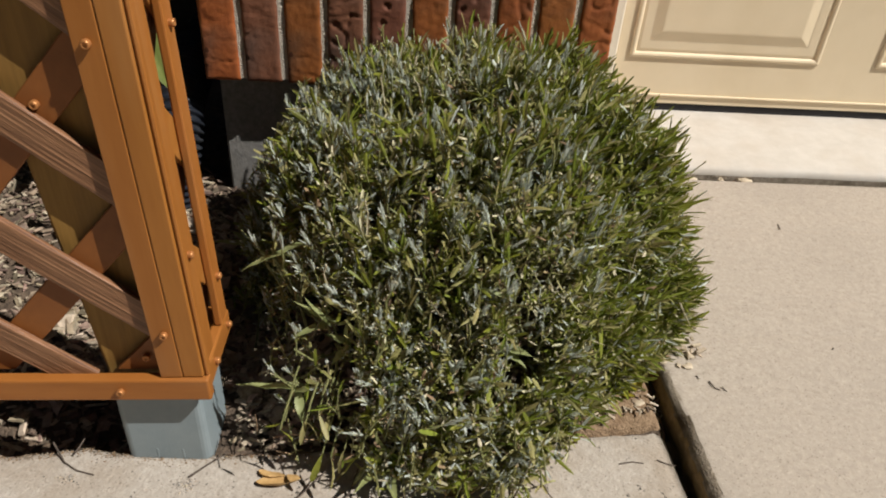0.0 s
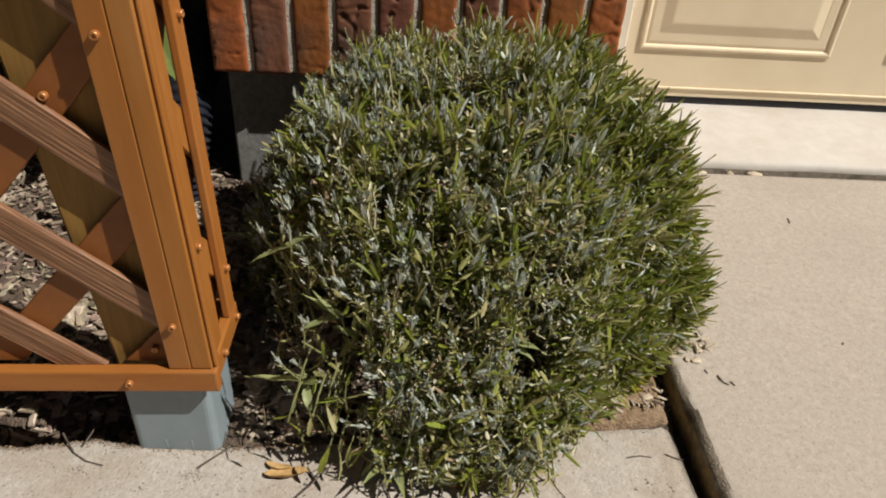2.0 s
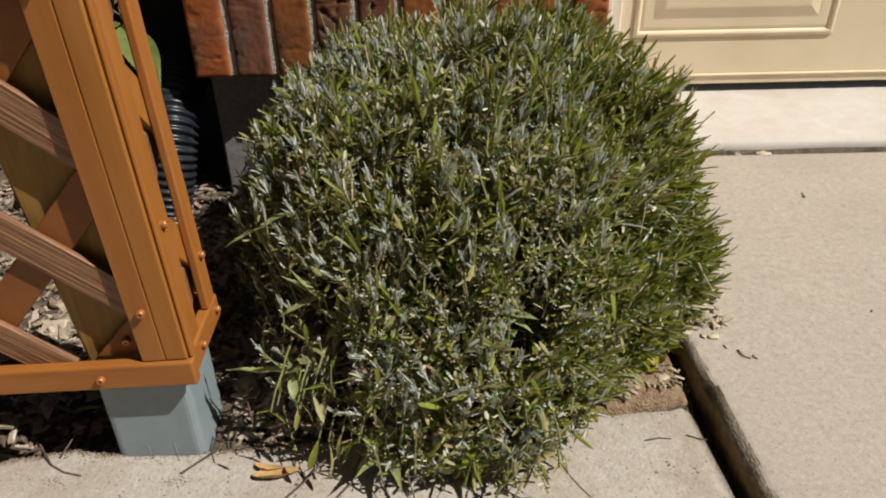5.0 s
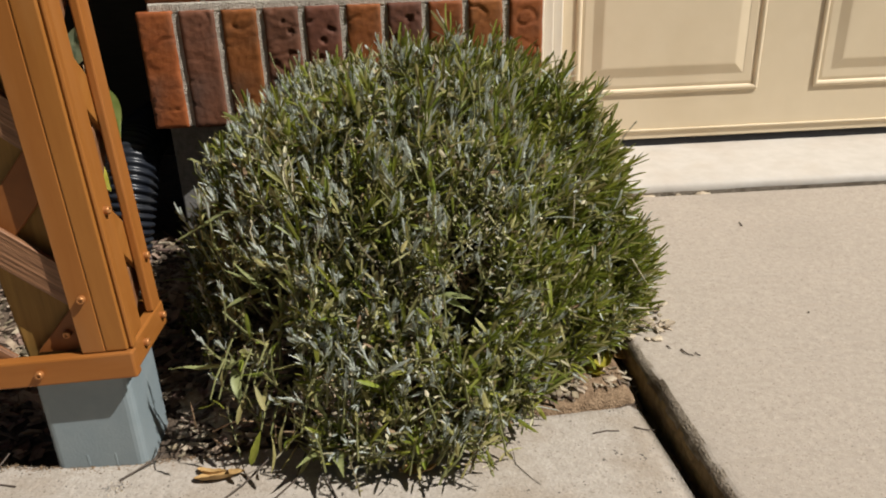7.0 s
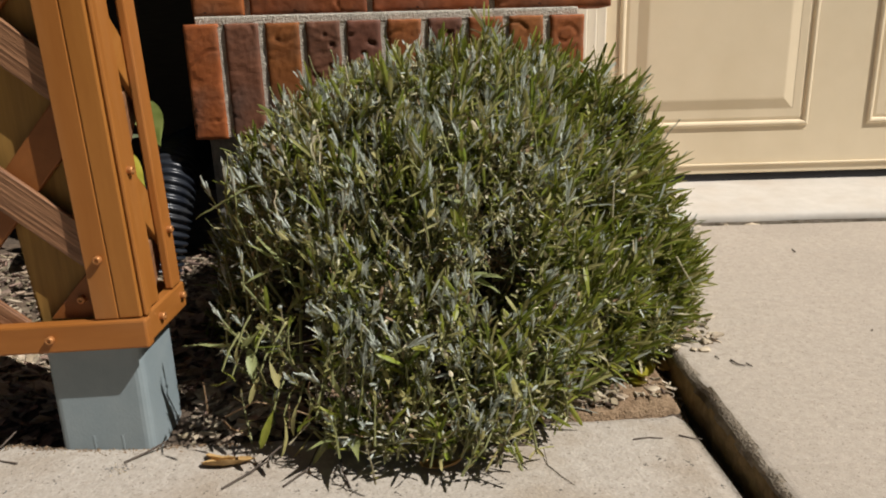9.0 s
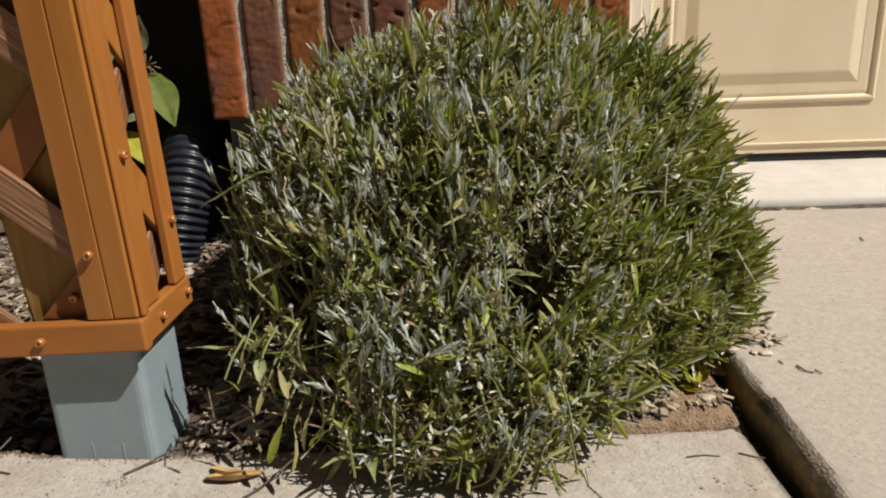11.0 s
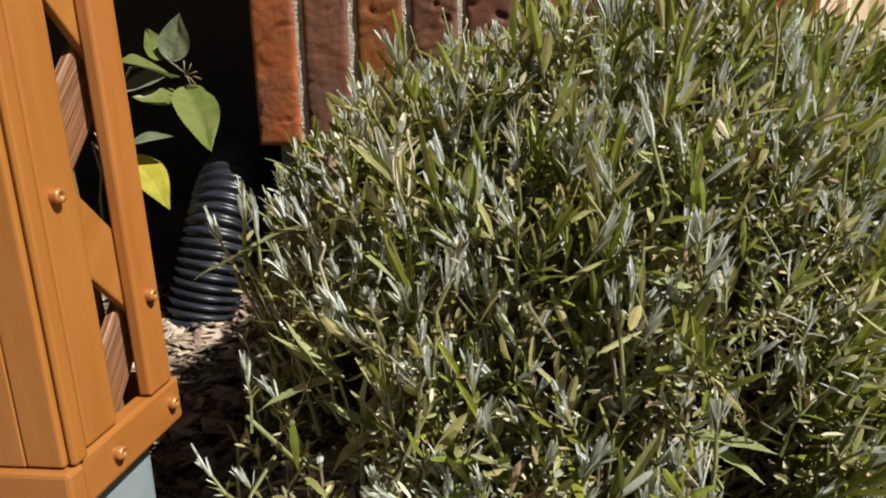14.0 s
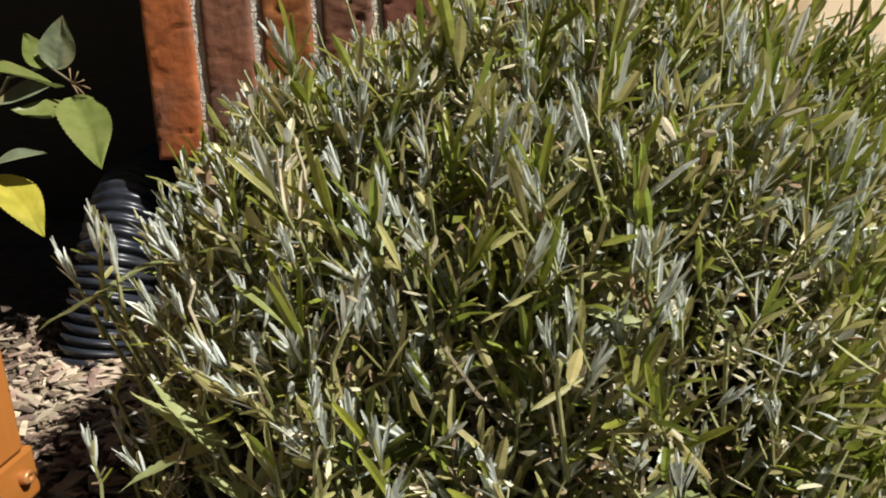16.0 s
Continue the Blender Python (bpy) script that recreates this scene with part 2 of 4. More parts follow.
def wob(x, y, z=0.0, s=1.0):
    return noise.noise(Vector((x * s, y * s, z * s)))


# ---- ground ----
def front_z(x, y):
    return 0.002 - 0.026 * max(-1.5, min(1.5, x))


def drive_z(x, y):
    return 0.021 + 0.055 * (min(y, 1.26) - 0.70)


def bed_z(x, y):
    return front_z(x, y) - 0.006 + 0.010 * wob(x, y, 0.3, 9) + 0.004 * wob(x, y, 4, 40) + 0.02 * max(0, min(1, (y - 0.7) / 0.4)) - 0.055 * max(0, min(1, (0.03 - x) / 0.04)) * max(0, min(1, (0.70 - y) / 0.06))


def far_z(x, y):
    d = max(0.0, math.hypot(x - 0.4, y - 0.8) - 6) / 40
    return -0.12 - min(d, 1) * 0.3


v, f = sheet(-400, 400, -400, 400, 41, 41, far_z)
tagged(raw("ground", v, f, [LAWN]), "dry patchy grass and soil ground round the house", "ground", kind="structure")

v, f = sheet(-0.9, 0.705, 0.50, 1.9, 161, 141, lambda x, y: bed_z(x, y) - (0.03 if y < 0.575 else 0.0))
tagged(raw("flower_bed", v, f, [SOIL]), "dark soil of a mulched flower bed beside the wall", "soil", kind="structure")


def back_edge(x):
    t = max(0.0, min(1.0, (x - 0.38) / 0.24))
    return 0.577 + 0.024 * t * t * (3 - 2 * t) + 0.045 * (x + 0.1) / 0.8 + 0.005 * wob(x, 0, 2, 14) + 0.0035 * wob(x, 0, 7, 50) + 0.012 * math.exp(-((x + 0.037) / 0.045) ** 2)


def front_walk():
    n, rows = 220, [0, 0.004, 0.012, 0.03, 0.08, 0.3, 1.2, 2.4]
    verts, faces = [], []
    xs = np.linspace(-2.2, 0.700, n)
    for x in xs:
        e = back_edge(x)
        sh = 0.035 * max(0.0, min(1.0, (x - 0.4) / 0.25))
        verts.append((x + 0.1 * sh, e + 0.004, front_z(x, 0) - 0.09))
        for k, d in enumerate(rows):
            drop = (0.006, 0.0018, 0.0004)[k] if k < 3 else 0
            side = max(0.0, x - 0.692) / 0.008
            verts.append((x + sh * (0.1 + min(d, 1.2)), e - d, front_z(x, 0) - drop - 0.005 * side * side + 0.0006 * wob(x, e - d, 1, 60)))
    m = len(rows) + 1
    for i in range(n - 1):
        for k in range(m - 1):
            faces.append((i * m + k, i * m + k + 1, (i + 1) * m + k + 1, (i + 1) * m + k))
    last = (n - 1) * m
    base = len(verts)
    for k in range(1, m):
        p = verts[last + k]
        verts.append((p[0] + 0.001, p[1], p[2] - 0.09))
    for k in range(m - 2):
        faces.append((last + 1 + k, base + k, base + k + 1, last + 2 + k))
    return raw("pavement", verts, faces, [CONCRETE], smooth=True)


tagged(front_walk(), "weathered grey concrete walk with a ragged soil-edged rim", "pavement", kind="structure")


def driveway():
    bm = bmesh.new()
    slab(bm, 0.716, 4.2, -2.2, 1.238, -0.09, 0.0)
    bmesh.ops.subdivide_edges(bm, edges=[e for e in bm.edges if abs(e.verts[0].co.y - e.verts[1].co.y) > 1], cuts=260)
    for q in bm.verts:
        if q.co.z > -0.01:
            q.co.z = drive_z(q.co.x, q.co.y)
        if q.co.x < 0.9:
            q.co.x += -0.001 + 0.05 * (0.70 - max(q.co.y, -1.0)) + 0.0035 * wob(0, q.co.y, 3, 12) + 0.0020 * wob(0, q.co.y, 8, 45)
    es = [e for e in bm.edges if all(q.co.z > -0.06 for q in e.verts) and (all(q.co.x < 0.83 for q in e.verts) or all(q.co.y > 1.22 for q in e.verts))]
    bmesh.ops.bevel(bm, geom=es, offset=0.017, segments=7, profile=0.5, affect="EDGES")
    for q in bm.verts:
        if q.co.x < 0.86 and q.co.z > -0.05:
            q.co.z -= 0.0022 * max(0.0, wob(q.co.x, q.co.y, 5, 55))
            q.co.x += 0.0020 * wob(q.co.z, q.co.y, 9, 70)
    # Side and joint faces take the browner edge colour, bevels the rim colour.
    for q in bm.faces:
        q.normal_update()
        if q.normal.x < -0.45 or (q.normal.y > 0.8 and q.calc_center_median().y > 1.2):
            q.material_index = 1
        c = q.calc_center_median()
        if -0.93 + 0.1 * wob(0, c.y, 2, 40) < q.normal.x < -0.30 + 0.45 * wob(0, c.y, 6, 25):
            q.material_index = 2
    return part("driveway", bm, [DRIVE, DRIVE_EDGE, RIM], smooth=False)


tagged(driveway(), "warm beige broom-finished concrete driveway slab", "driveway", kind="structure")


def apron():
    ys = [1.262, 1.262, 1.264, 1.270, 1.280, 1.33, 1.42, 1.56]
    zs = [-0.05, 0.052, 0.062, 0.067, 0.069, 0.074, 0.081, 0.090]
    n = 90
    verts, faces = [], []
    for x in np.linspace(0.60, 4.2, n):
        for k, (y, z) in enumerate(zip(ys, zs)):
            verts.append((x, y + (0.004 * wob(x, 0, 5, 9) if k < 5 else 0), z + 0.0012 * wob(x, y, 1, 18)))
    m = len(ys)
    for i in range(n - 1):
        for k in range(m - 1):
            faces.append((i * m + k, (i + 1) * m + k, (i + 1) * m + k + 1, i * m + k + 1))
    # The upright face below the lip takes the darker rim colour.
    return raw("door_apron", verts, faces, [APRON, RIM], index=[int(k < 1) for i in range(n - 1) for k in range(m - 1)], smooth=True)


tagged(apron(), "pale painted concrete door apron with a rounded lip", "step", kind="structure")

# ---- house wall ----
WALL_Y, SOLDIER_Z0, SOLDIER_Z1, PITCH = 1.150, 0.253, 0.443, 0.0677
wall = thing("wall_front", "red brick house wall with a projecting soldier course on a block foundation", "wall", (0.35, 1.3, 0), kind="structure")
INV = Matrix.Translation((-0.35, -1.3, 0))


def wpart(name, bm, mat, label="", smooth=False):
    bmesh.ops.transform(bm, matrix=INV, verts=bm.verts[:])
    return part(name, bm, mat, wall, label, smooth)


wpart("mortar_core", box(0.018, 0.668, WALL_Y + 0.0045, 1.52, SOLDIER_Z0 + 0.004, SOLDIER_Z1 - 0.004), MORTAR, "grey mortar")
wpart("upper_core", box(0.032, 0.664, WALL_Y + 0.021, 1.52, SOLDIER_Z1 - 0.004, 2.7), MORTAR)
wpart("bed_joint", box(0.028, 0.668, WALL_Y + 0.010, 1.3, SOLDIER_Z1 - 0.003, SOLDIER_Z1 + 0.013, 0.003), MORTAR, "sloped mortar bed")
wpart("foundation", box(0.020, 0.69, WALL_Y + 0.046, 1.53, -0.1, SOLDIER_Z0 + 0.004, 0.004), BLOCK, "grey concrete block foundation")


def brick_mesh(name, w, h, d, seed, mat=None):
    """A worn brick, front face to -y, centred in x and z, with rounded uneven edges and hammered face."""
    nx, nz = max(3, int(w / 0.0032)), max(3, int(h / 0.0032))
    verts, faces = [], []

    def bulge(u, s):
        k = min(u, 1 - u) * s / 0.006
        return 0.0022 * max(0.0, 1 - k) ** 2

    for j in range(nz + 1):
        for i in range(nx + 1):
            u, t = i / nx, j / nz
            x, z = (u - 0.5) * w, (t - 0.5) * h
            crease = max(0.0, 0.07 - abs(wob(x * 0.8, z * 1.3, seed + 2, 22))) / 0.07
            rel = 0.0009 * wob(x, z, seed, 38) + 0.0007 * wob(x, z, seed + 5, 110) + 0.0060 * crease * max(0.0, wob(x, z, seed + 13, 14) + 0.12)
            dent = (0.0038 if mat is not None and mat is not BRICK and seed > 5 else 0.0) * min(1.0, max(0.0, wob(x, z, seed * 3.1, 62) - 0.33) / 0.12) * min(1.0, min(u, 1 - u) * w / 0.010)
            y = bulge(u, w) + bulge(t, h) + rel + dent
            edge = 0.0010 * wob(x, z, seed + 9, 60)
            verts.append((x + (edge if i in (0, nx) else 0), y, z + (edge if j in (0, nz) else 0)))
    for j in range(nz):
        for i in range(nx):
            a = j * (nx + 1) + i
            faces.append((a, a + 1, a + nx + 2, a + nx + 1))
    rim = [i for i in range(nx + 1)] + [j * (nx + 1) + nx for j in range(1, nz + 1)] + [nz * (nx + 1) + i for i in range(nx - 1, -1, -1)] + [j * (nx + 1) for j in range(nz - 1, 0, -1)]
    base = len(verts)
    for r in rim:
        verts.append((verts[r][0], d, verts[r][2]))
    for k in range(len(rim)):
        k2 = (k + 1) % len(rim)
        faces.append((rim[k2], rim[k], base + k, base + k2))
    me = bpy.data.meshes.new(name)
    me.from_pydata(verts, [], faces)
    me.materials.append(mat or BRICK)
    me.shade_smooth()
    return me


def lay(me, x, y, z, turn=0.0):
    ob = new("brick", me)
    ob.parent = wall
    ob.matrix_local = INV @ pose(x, y, z, 0, turn, 0)
    return ob


soldiers = [brick_mesh("brick", 0.0565, SOLDIER_Z1 - SOLDIER_Z0, 0.09, 1.7 + k * 2.3, DARK_BRICK if k in (1, 3, 4, 6) else BRICK) for k in range(10)]
for k in range(10):
    x = 0.0105 + 0.0283 + PITCH * k if k else 0.0388
    lay(soldiers[k], x, WALL_Y + 0.001 * wob(k, 0, 1, 1.7), (SOLDIER_Z0 + SOLDIER_Z1) / 2 + 0.0012 * wob(k, 3, 1, 1.3), 0.35 * wob(k, 9, 1, 2.1))
stretchers = [brick_mesh("brick", 0.194, 0.057, 0.09, 30 + k * 1.9) for k in range(4)]
halves = [brick_mesh("brick", 0.086, 0.057, 0.09, 50 + k) for k in range(2)]
for c in range(32):
    z = SOLDIER_Z1 + 0.0125 + 0.0285 + c * 0.067
    if c % 2 == 0:
        lay(halves[0], 0.026 + 0.043, WALL_Y + 0.012, z)
        for k in range(2):
            lay(stretchers[(k + c) % 4], 0.122 + 0.097 + 0.2035 * k, WALL_Y + 0.012, z)
        lay(stretchers[(c + 2) % 4], 0.122 + 0.097 + 0.407, WALL_Y + 0.0125, z)
    else:
        for k in range(3):
            lay(stretchers[(k + c) % 4], 0.026 + 0.097 + 0.2035 * k, WALL_Y + 0.012, z)
# bricks of the return beside the door and beside the recess
ret = brick_mesh("brick", 0.09, SOLDIER_Z1 - SOLDIER_Z0, 0.05, 77)
for k in range(4):
    for side in (0, 1):
        ob = new("brick", ret)
        ob.parent = wall
        ob.matrix_local = INV @ pose(0.6765 if side else 0.0095, WALL_Y + 0.105 + 0.1 * k, (SOLDIER_Z0 + SOLDIER_Z1) / 2, 0, 0, 90 if side else -90)

# Added enclosure: the unseen side wall and roof keep sky light out.
tagged(part("wall_house", box(-4.0, 0.016, 1.95, 2.1, -0.1, 2.7), RECESS_SHADE), "added near-black board wall that closes the recess in darkness", "wall", kind="structure")
tagged(part("recess_side_block", box(-4.1, -4.0, 1.1, 2.1, -0.1, 2.7), RECESS_SHADE), "unseen near-black side wall added to keep the recess dark", "wall", kind="structure")
tagged(part("recess_sky_block", box(-4.1, 0.03, 1.16, 2.1, 2.2, 2.3), RECESS_SHADE), "unseen near-black slab added over the recess to block sky light", "ceiling", kind="structure")
tagged(part("wall_above_door", box(0.664, 4.2, 1.3, 1.6, 2.3, 2.7), TRIM_PAINT), "pale painted wall above the wide door", "wall", kind="structure")


# ---- door ----
def garage_door():
    d = thing("door_1", "cream painted raised-panel garage door, closed", "door", (1.6, 1.5, 0.1), kind="structure")
    back = Matrix.Translation((-1.6, -1.5, -0.1))

    def add(name, bm, mat, label="", smooth=False, owner=None):
        bmesh.ops.transform(bm, matrix=back, verts=bm.verts[:])
        return part(name, bm, mat, owner or d, label, smooth)

    y = 1.5
    for s in range(4):
        z0 = 0.104 + 0.533 * s
        section = add("door_section", box(0.784, 4.1, y, y + 0.04, z0, z0 + 0.531, 0.002), DOOR_PAINT)
        for k in range(6):
            x0, x1 = 0.822 + 0.5535 * k, 0.822 + 0.5535 * k + 0.424
            za, zb = z0 + 0.104, z0 + 0.104 + 0.36
            add("panel_moulding", ring(x0, x1, za, zb, y), DOOR_PAINT, owner=section)
            add("raised_panel", raised(x0 + 0.037, x1 - 0.037, za + 0.037, zb - 0.037, y), DOOR_PAINT, owner=section)
    add("bottom_lip", box(0.784, 4.1, y - 0.004, y + 0.004, 0.122, 0.1265, 0.0015), DOOR_PAINT)
    add("bottom_seal", box(0.784, 4.1, y + 0.004, y + 0.036, 0.084, 0.106, 0.004), RUBBER, "black rubber bottom seal")
    return d


def ring(x0, x1, z0, z1, y):
    """A pressed moulding: a rounded rib round a panel, then a shallow valley."""
    prof = [(0.0, -0.001), (0.002, -0.0036), (0.006, -0.0048), (0.010, -0.0036), (0.013, 0.0006), (0.020, -0.0008), (0.037, -0.0008)]
    bm = bmesh.new()
    loops = []
    for o, h in prof:
        loops.append([bm.verts.new((px, y + h - 0.0006, pz)) for px, pz in ((x0 + o, z0 + o), (x1 - o, z0 + o), (x1 - o, z1 - o), (x0 + o, z1 - o))])
    for a, b in zip(loops, loops[1:]):
        for i in range(4):
            j = (i + 1) % 4
            bm.faces.new((a[i], a[j], b[j], b[i]))
    return bm


def raised(x0, x1, z0, z1, y):
    prof = [(0.0, -0.0010), (0.002, -0.0012), (0.022, -0.0062), (0.026, -0.0066)]
    bm = bmesh.new()
    loops = []
    for o, h in prof:
        loops.append([bm.verts.new((px, y + h, pz)) for px, pz in ((x0 + o, z0 + o), (x1 - o, z0 + o), (x1 - o, z1 - o), (x0 + o, z1 - o))])
    for a, b in zip(loops, loops[1:]):
        for i in range(4):
            j = (i + 1) % 4
            bm.faces.new((a[i], a[j], b[j], b[i]))
    bm.faces.new(loops[-1])
    return bm


garage_door()
jamb = thing("door_frame", "pale cream painted door casing beside the brick", "door frame", (0.7, 1.48, 0.1), kind="structure")
jm = Matrix.Translation((-0.7, -1.48, -0.1))
for nm, b in (("jamb", (0.672, 0.745, 1.462, 1.53, 0.072, 2.4)), ("stop_moulding", (0.745, 0.768, 1.474, 1.52, 0.074, 2.4)), ("weather_strip", (0.768, 0.790, 1.484, 1.515, 0.076, 2.4))):
    bm = box(*b, 0.003)
    bmesh.ops.transform(bm, matrix=jm, verts=bm.verts[:])
    part(nm, bm, TRIM_PAINT, jamb)


# ---- lattice screen ----
SCREEN_X, SCREEN_Y = 0.137, 0.552
screen = thing("lattice_screen", "orange-brown stained lattice screen with screwed corner trim", "fence", (SCREEN_X + 0.003, SCREEN_Y + 0.008, 0.122))
screen.rotation_euler = (0, radians(-1.8), 0)
SI = Matrix.Translation((-SCREEN_X, -SCREEN_Y, -0.117))


def spart(name, bm, mat, label="", m=None):
    """A part of the screen; with m, its own axes follow m, so that the grain runs along it."""
    m = m or Matrix.Identity(4)
    bmesh.ops.transform(bm, matrix=m.inverted(), verts=bm.verts[:])
    ob = part(name, bm, mat, screen, label)
    ob.matrix_local = SI @ m
    return ob


TOP = 1.7
front_rail = spart("bottom_rail", box(-1.6, 0.137, 0.551, 0.565, 0.117, 0.147, 0.0025), STAIN_X)
front_board = spart("corner_board", box(0.086, 0.1095, 0.5555, 0.576, 0.148, TOP, 0.0010), STAIN)
spart("corner_board", box(0.1100, 0.1320, 0.5555, 0.576, 0.148, TOP, 0.0016), STAIN)
spart("corner_bead", box(0.1325, 0.1375, 0.558, 0.569, 0.148, TOP, 0.0022), STAIN)
side_rail = spart("side_rail", box(0.119, 0.1325, 0.5655, 0.674, 0.117, 0.147, 0.0025), STAIN_X)
side_board = spart("side_board", box(0.1237, 0.1312, 0.5765, 0.606, 0.148, TOP, 0.0020), STAIN)
rear_board = spart("side_board", box(0.1237, 0.1330, 0.640, 0.666, 0.148, TOP, 0.0020), STAIN)
spart("side_rail", box(0.018, 0.1185, 0.670, 0.681, 0.117, 0.147, 0.0025), STAIN_X)


def clip(bm, lims):
    for ax, lo, hi in lims:
        for val, sign in ((lo, -1), (hi, 1)):
            n = Vector((0, 0, 0))
            n[ax] = sign
            p = Vector((0, 0, 0))
            p[ax] = val
            g = bm.verts[:] + bm.edges[:] + bm.faces[:]
            r = bmesh.ops.bisect_plane(bm, geom=g, plane_co=p, plane_no=n, clear_outer=True)
            es = [e for e in r["geom_cut"] if isinstance(e, bmesh.types.BMEdge)]
            if es:
                bmesh.ops.contextual_create(bm, geom=es)


def slat(m, y0, y1, mat, label, lims):
    bm = box(-2.2, 2.2, y0, y1, -0.0178, 0.0178, 0.0015, 2, m)
    clip(bm, lims)
    if bm.verts:
        spart("slat", bm, mat, label, m)
    else:
        bm.free()


FRONT, SIDE = ((0, -1.55, 0.0855), (2, 0.1466, TOP - 0.02)), ((1, 0.574, 0.666), (2, 0.128, TOP - 0.02))
for k in range(-12, 12):
    slat(Matrix.Translation((-0.038, 0, 0.330 + 0.158 * k)) @ pose(0, 0, 0, 0, 41.5, 0), 0.5625, 0.5695, GRAIN_SLAT, "grained reddish-brown slat", FRONT)
    slat(Matrix.Translation((-0.054, 0, 0.192 + 0.165 * k)) @ pose(0, 0, 0, 0, -46.4, 0), 0.5700, 0.5770, SMOOTH_SLAT, "smooth brown slat", FRONT)
for k in range(-1, 11):
    slat(Matrix.Translation((0.1140, 0.625, 0.165 + 0.155 * k)) @ pose(0, 0, 0, 0, 0, 90) @ pose(0, 0, 0, 0, -45, 0), -0.0030, 0.0030, GRAIN_SLAT, "grained reddish-brown slat", SIDE)
    slat(Matrix.Translation((0.1203, 0.625, 0.250 + 0.155 * k)) @ pose(0, 0, 0, 0, 0, 90) @ pose(0, 0, 0, 0, 45, 0), -0.0030, 0.0030, STAIN, "smooth brown slat", SIDE)


def screw_mesh():
    bm = bmesh.new()
    rings = [(0.0040, 0.0), (0.0042, -0.0036), (0.0038, -0.0050), (0.0022, -0.0056), (0.0017, -0.0040), (0.0, -0.0038)]
    prev = None
    for r, h in rings:
        cur = [bm.verts.new((r * math.cos(a * math.tau / 12), h, r * math.sin(a * math.tau / 12))) for a in range(12)] if r else [bm.verts.new((0, h, 0))]
        if prev:
            for a in range(12):
                b = (a + 1) % 12
                if len(cur) == 1:
                    bm.faces.new((prev[a], prev[b], cur[0]))
                else:
                    bm.faces.new((prev[a], prev[b], cur[b], cur[a]))
        prev = cur
    me = bpy.data.meshes.new("screw")
    bm.to_mesh(me)
    bm.free()
    me.materials.append(SCREW)
    me.shade_smooth()
    return me


SC = screw_mesh()
for x, y, z, rz in ((0.042, 0.551, 0.132, 0), (-0.20, 0.551, 0.132, 0), (-0.45, 0.551, 0.132, 0), (0.101, 0.5555, 0.209, 0), (0.0985, 0.5555, 0.513, 0), (0.101, 0.5555, 0.78, 0),
                    (0.071, 0.5700, 0.166, 0), (0.036, 0.5700, 0.455, 0),
                    (0.1325, 0.598, 0.133, 90), (0.1325, 0.660, 0.134, 90), (0.1312, 0.586, 0.288, 90), (0.1330, 0.653, 0.212, 90), (0.1330, 0.653, 0.50, 90), (0.1312, 0.59, 0.60, 90)):
    ob = new("screw", SC)
    held = {0.551: front_rail, 0.5555: front_board}.get(y) if rz == 0 else side_rail if z < 0.147 else side_board if x == 0.1312 else rear_board
    ob.parent = held or screen
    ob.matrix_local = pose(x, y, z, 0, 0, rz) if held else SI @ pose(x, y, z, 0, 0, rz)

# ---- post ----
post = thing("fence_post", "treated timber post in a blue-grey plastic sleeve, set in soil", "post", (0.078, 0.63, 0))
PI_ = Matrix.Translation((-0.078, -0.63, 0))
bm = box(0.023, 0.112, 0.5865, 0.660, 0.10, 1.75, 0.004, 2)
bmesh.ops.transform(bm, matrix=Matrix.Translation((0.07, 0, 0.11)) @ pose(0, 0, 0, 0, -4.5, 0) @ Matrix.Translation((-0.07, 0, -0.11)), verts=bm.verts[:])
bmesh.ops.transform(bm, matrix=PI_, verts=bm.verts[:])
part("timber", bm, TIMBER, post, "yellowish treated timber post")


def sleeve():
    bm = bmesh.new()
    outer, inner = [], []
    for z, g in ((-0.06, 0.0), (0.0, 0.0005), (0.116, 0.0)):
        loop = []
        for cx, cy, a0 in ((0.1105, 0.589, -90), (0.1105, 0.659, 0), (0.031, 0.659, 90), (0.031, 0.589, 180)):
            for s in range(5):
                a = radians(a0 + 22.5 * s)
                loop.append(bm.verts.new((cx + (0.009 + g) * math.cos(a), cy + (0.009 + g) * math.sin(a), z)))
        outer.append(loop)
    for a, b in zip(outer, outer[1:]):
        for i in range(len(a)):
            j = (i + 1) % len(a)
            bm.faces.new((a[i], a[j], b[j], b[i]))
    bm.faces.new(outer[-1])
    for cx in (0.058, 0.088):       # small moulded ribs near the foot
        slab(bm, cx - 0.0015, cx + 0.0015, 0.5792, 0.583, -0.03, 0.016, 0.0007, 2)
    bmesh.ops.transform(bm, matrix=PI_, verts=bm.verts[:])
    return part("sleeve", bm, SLEEVE, post, "blue-grey plastic post sleeve")


sleeve()

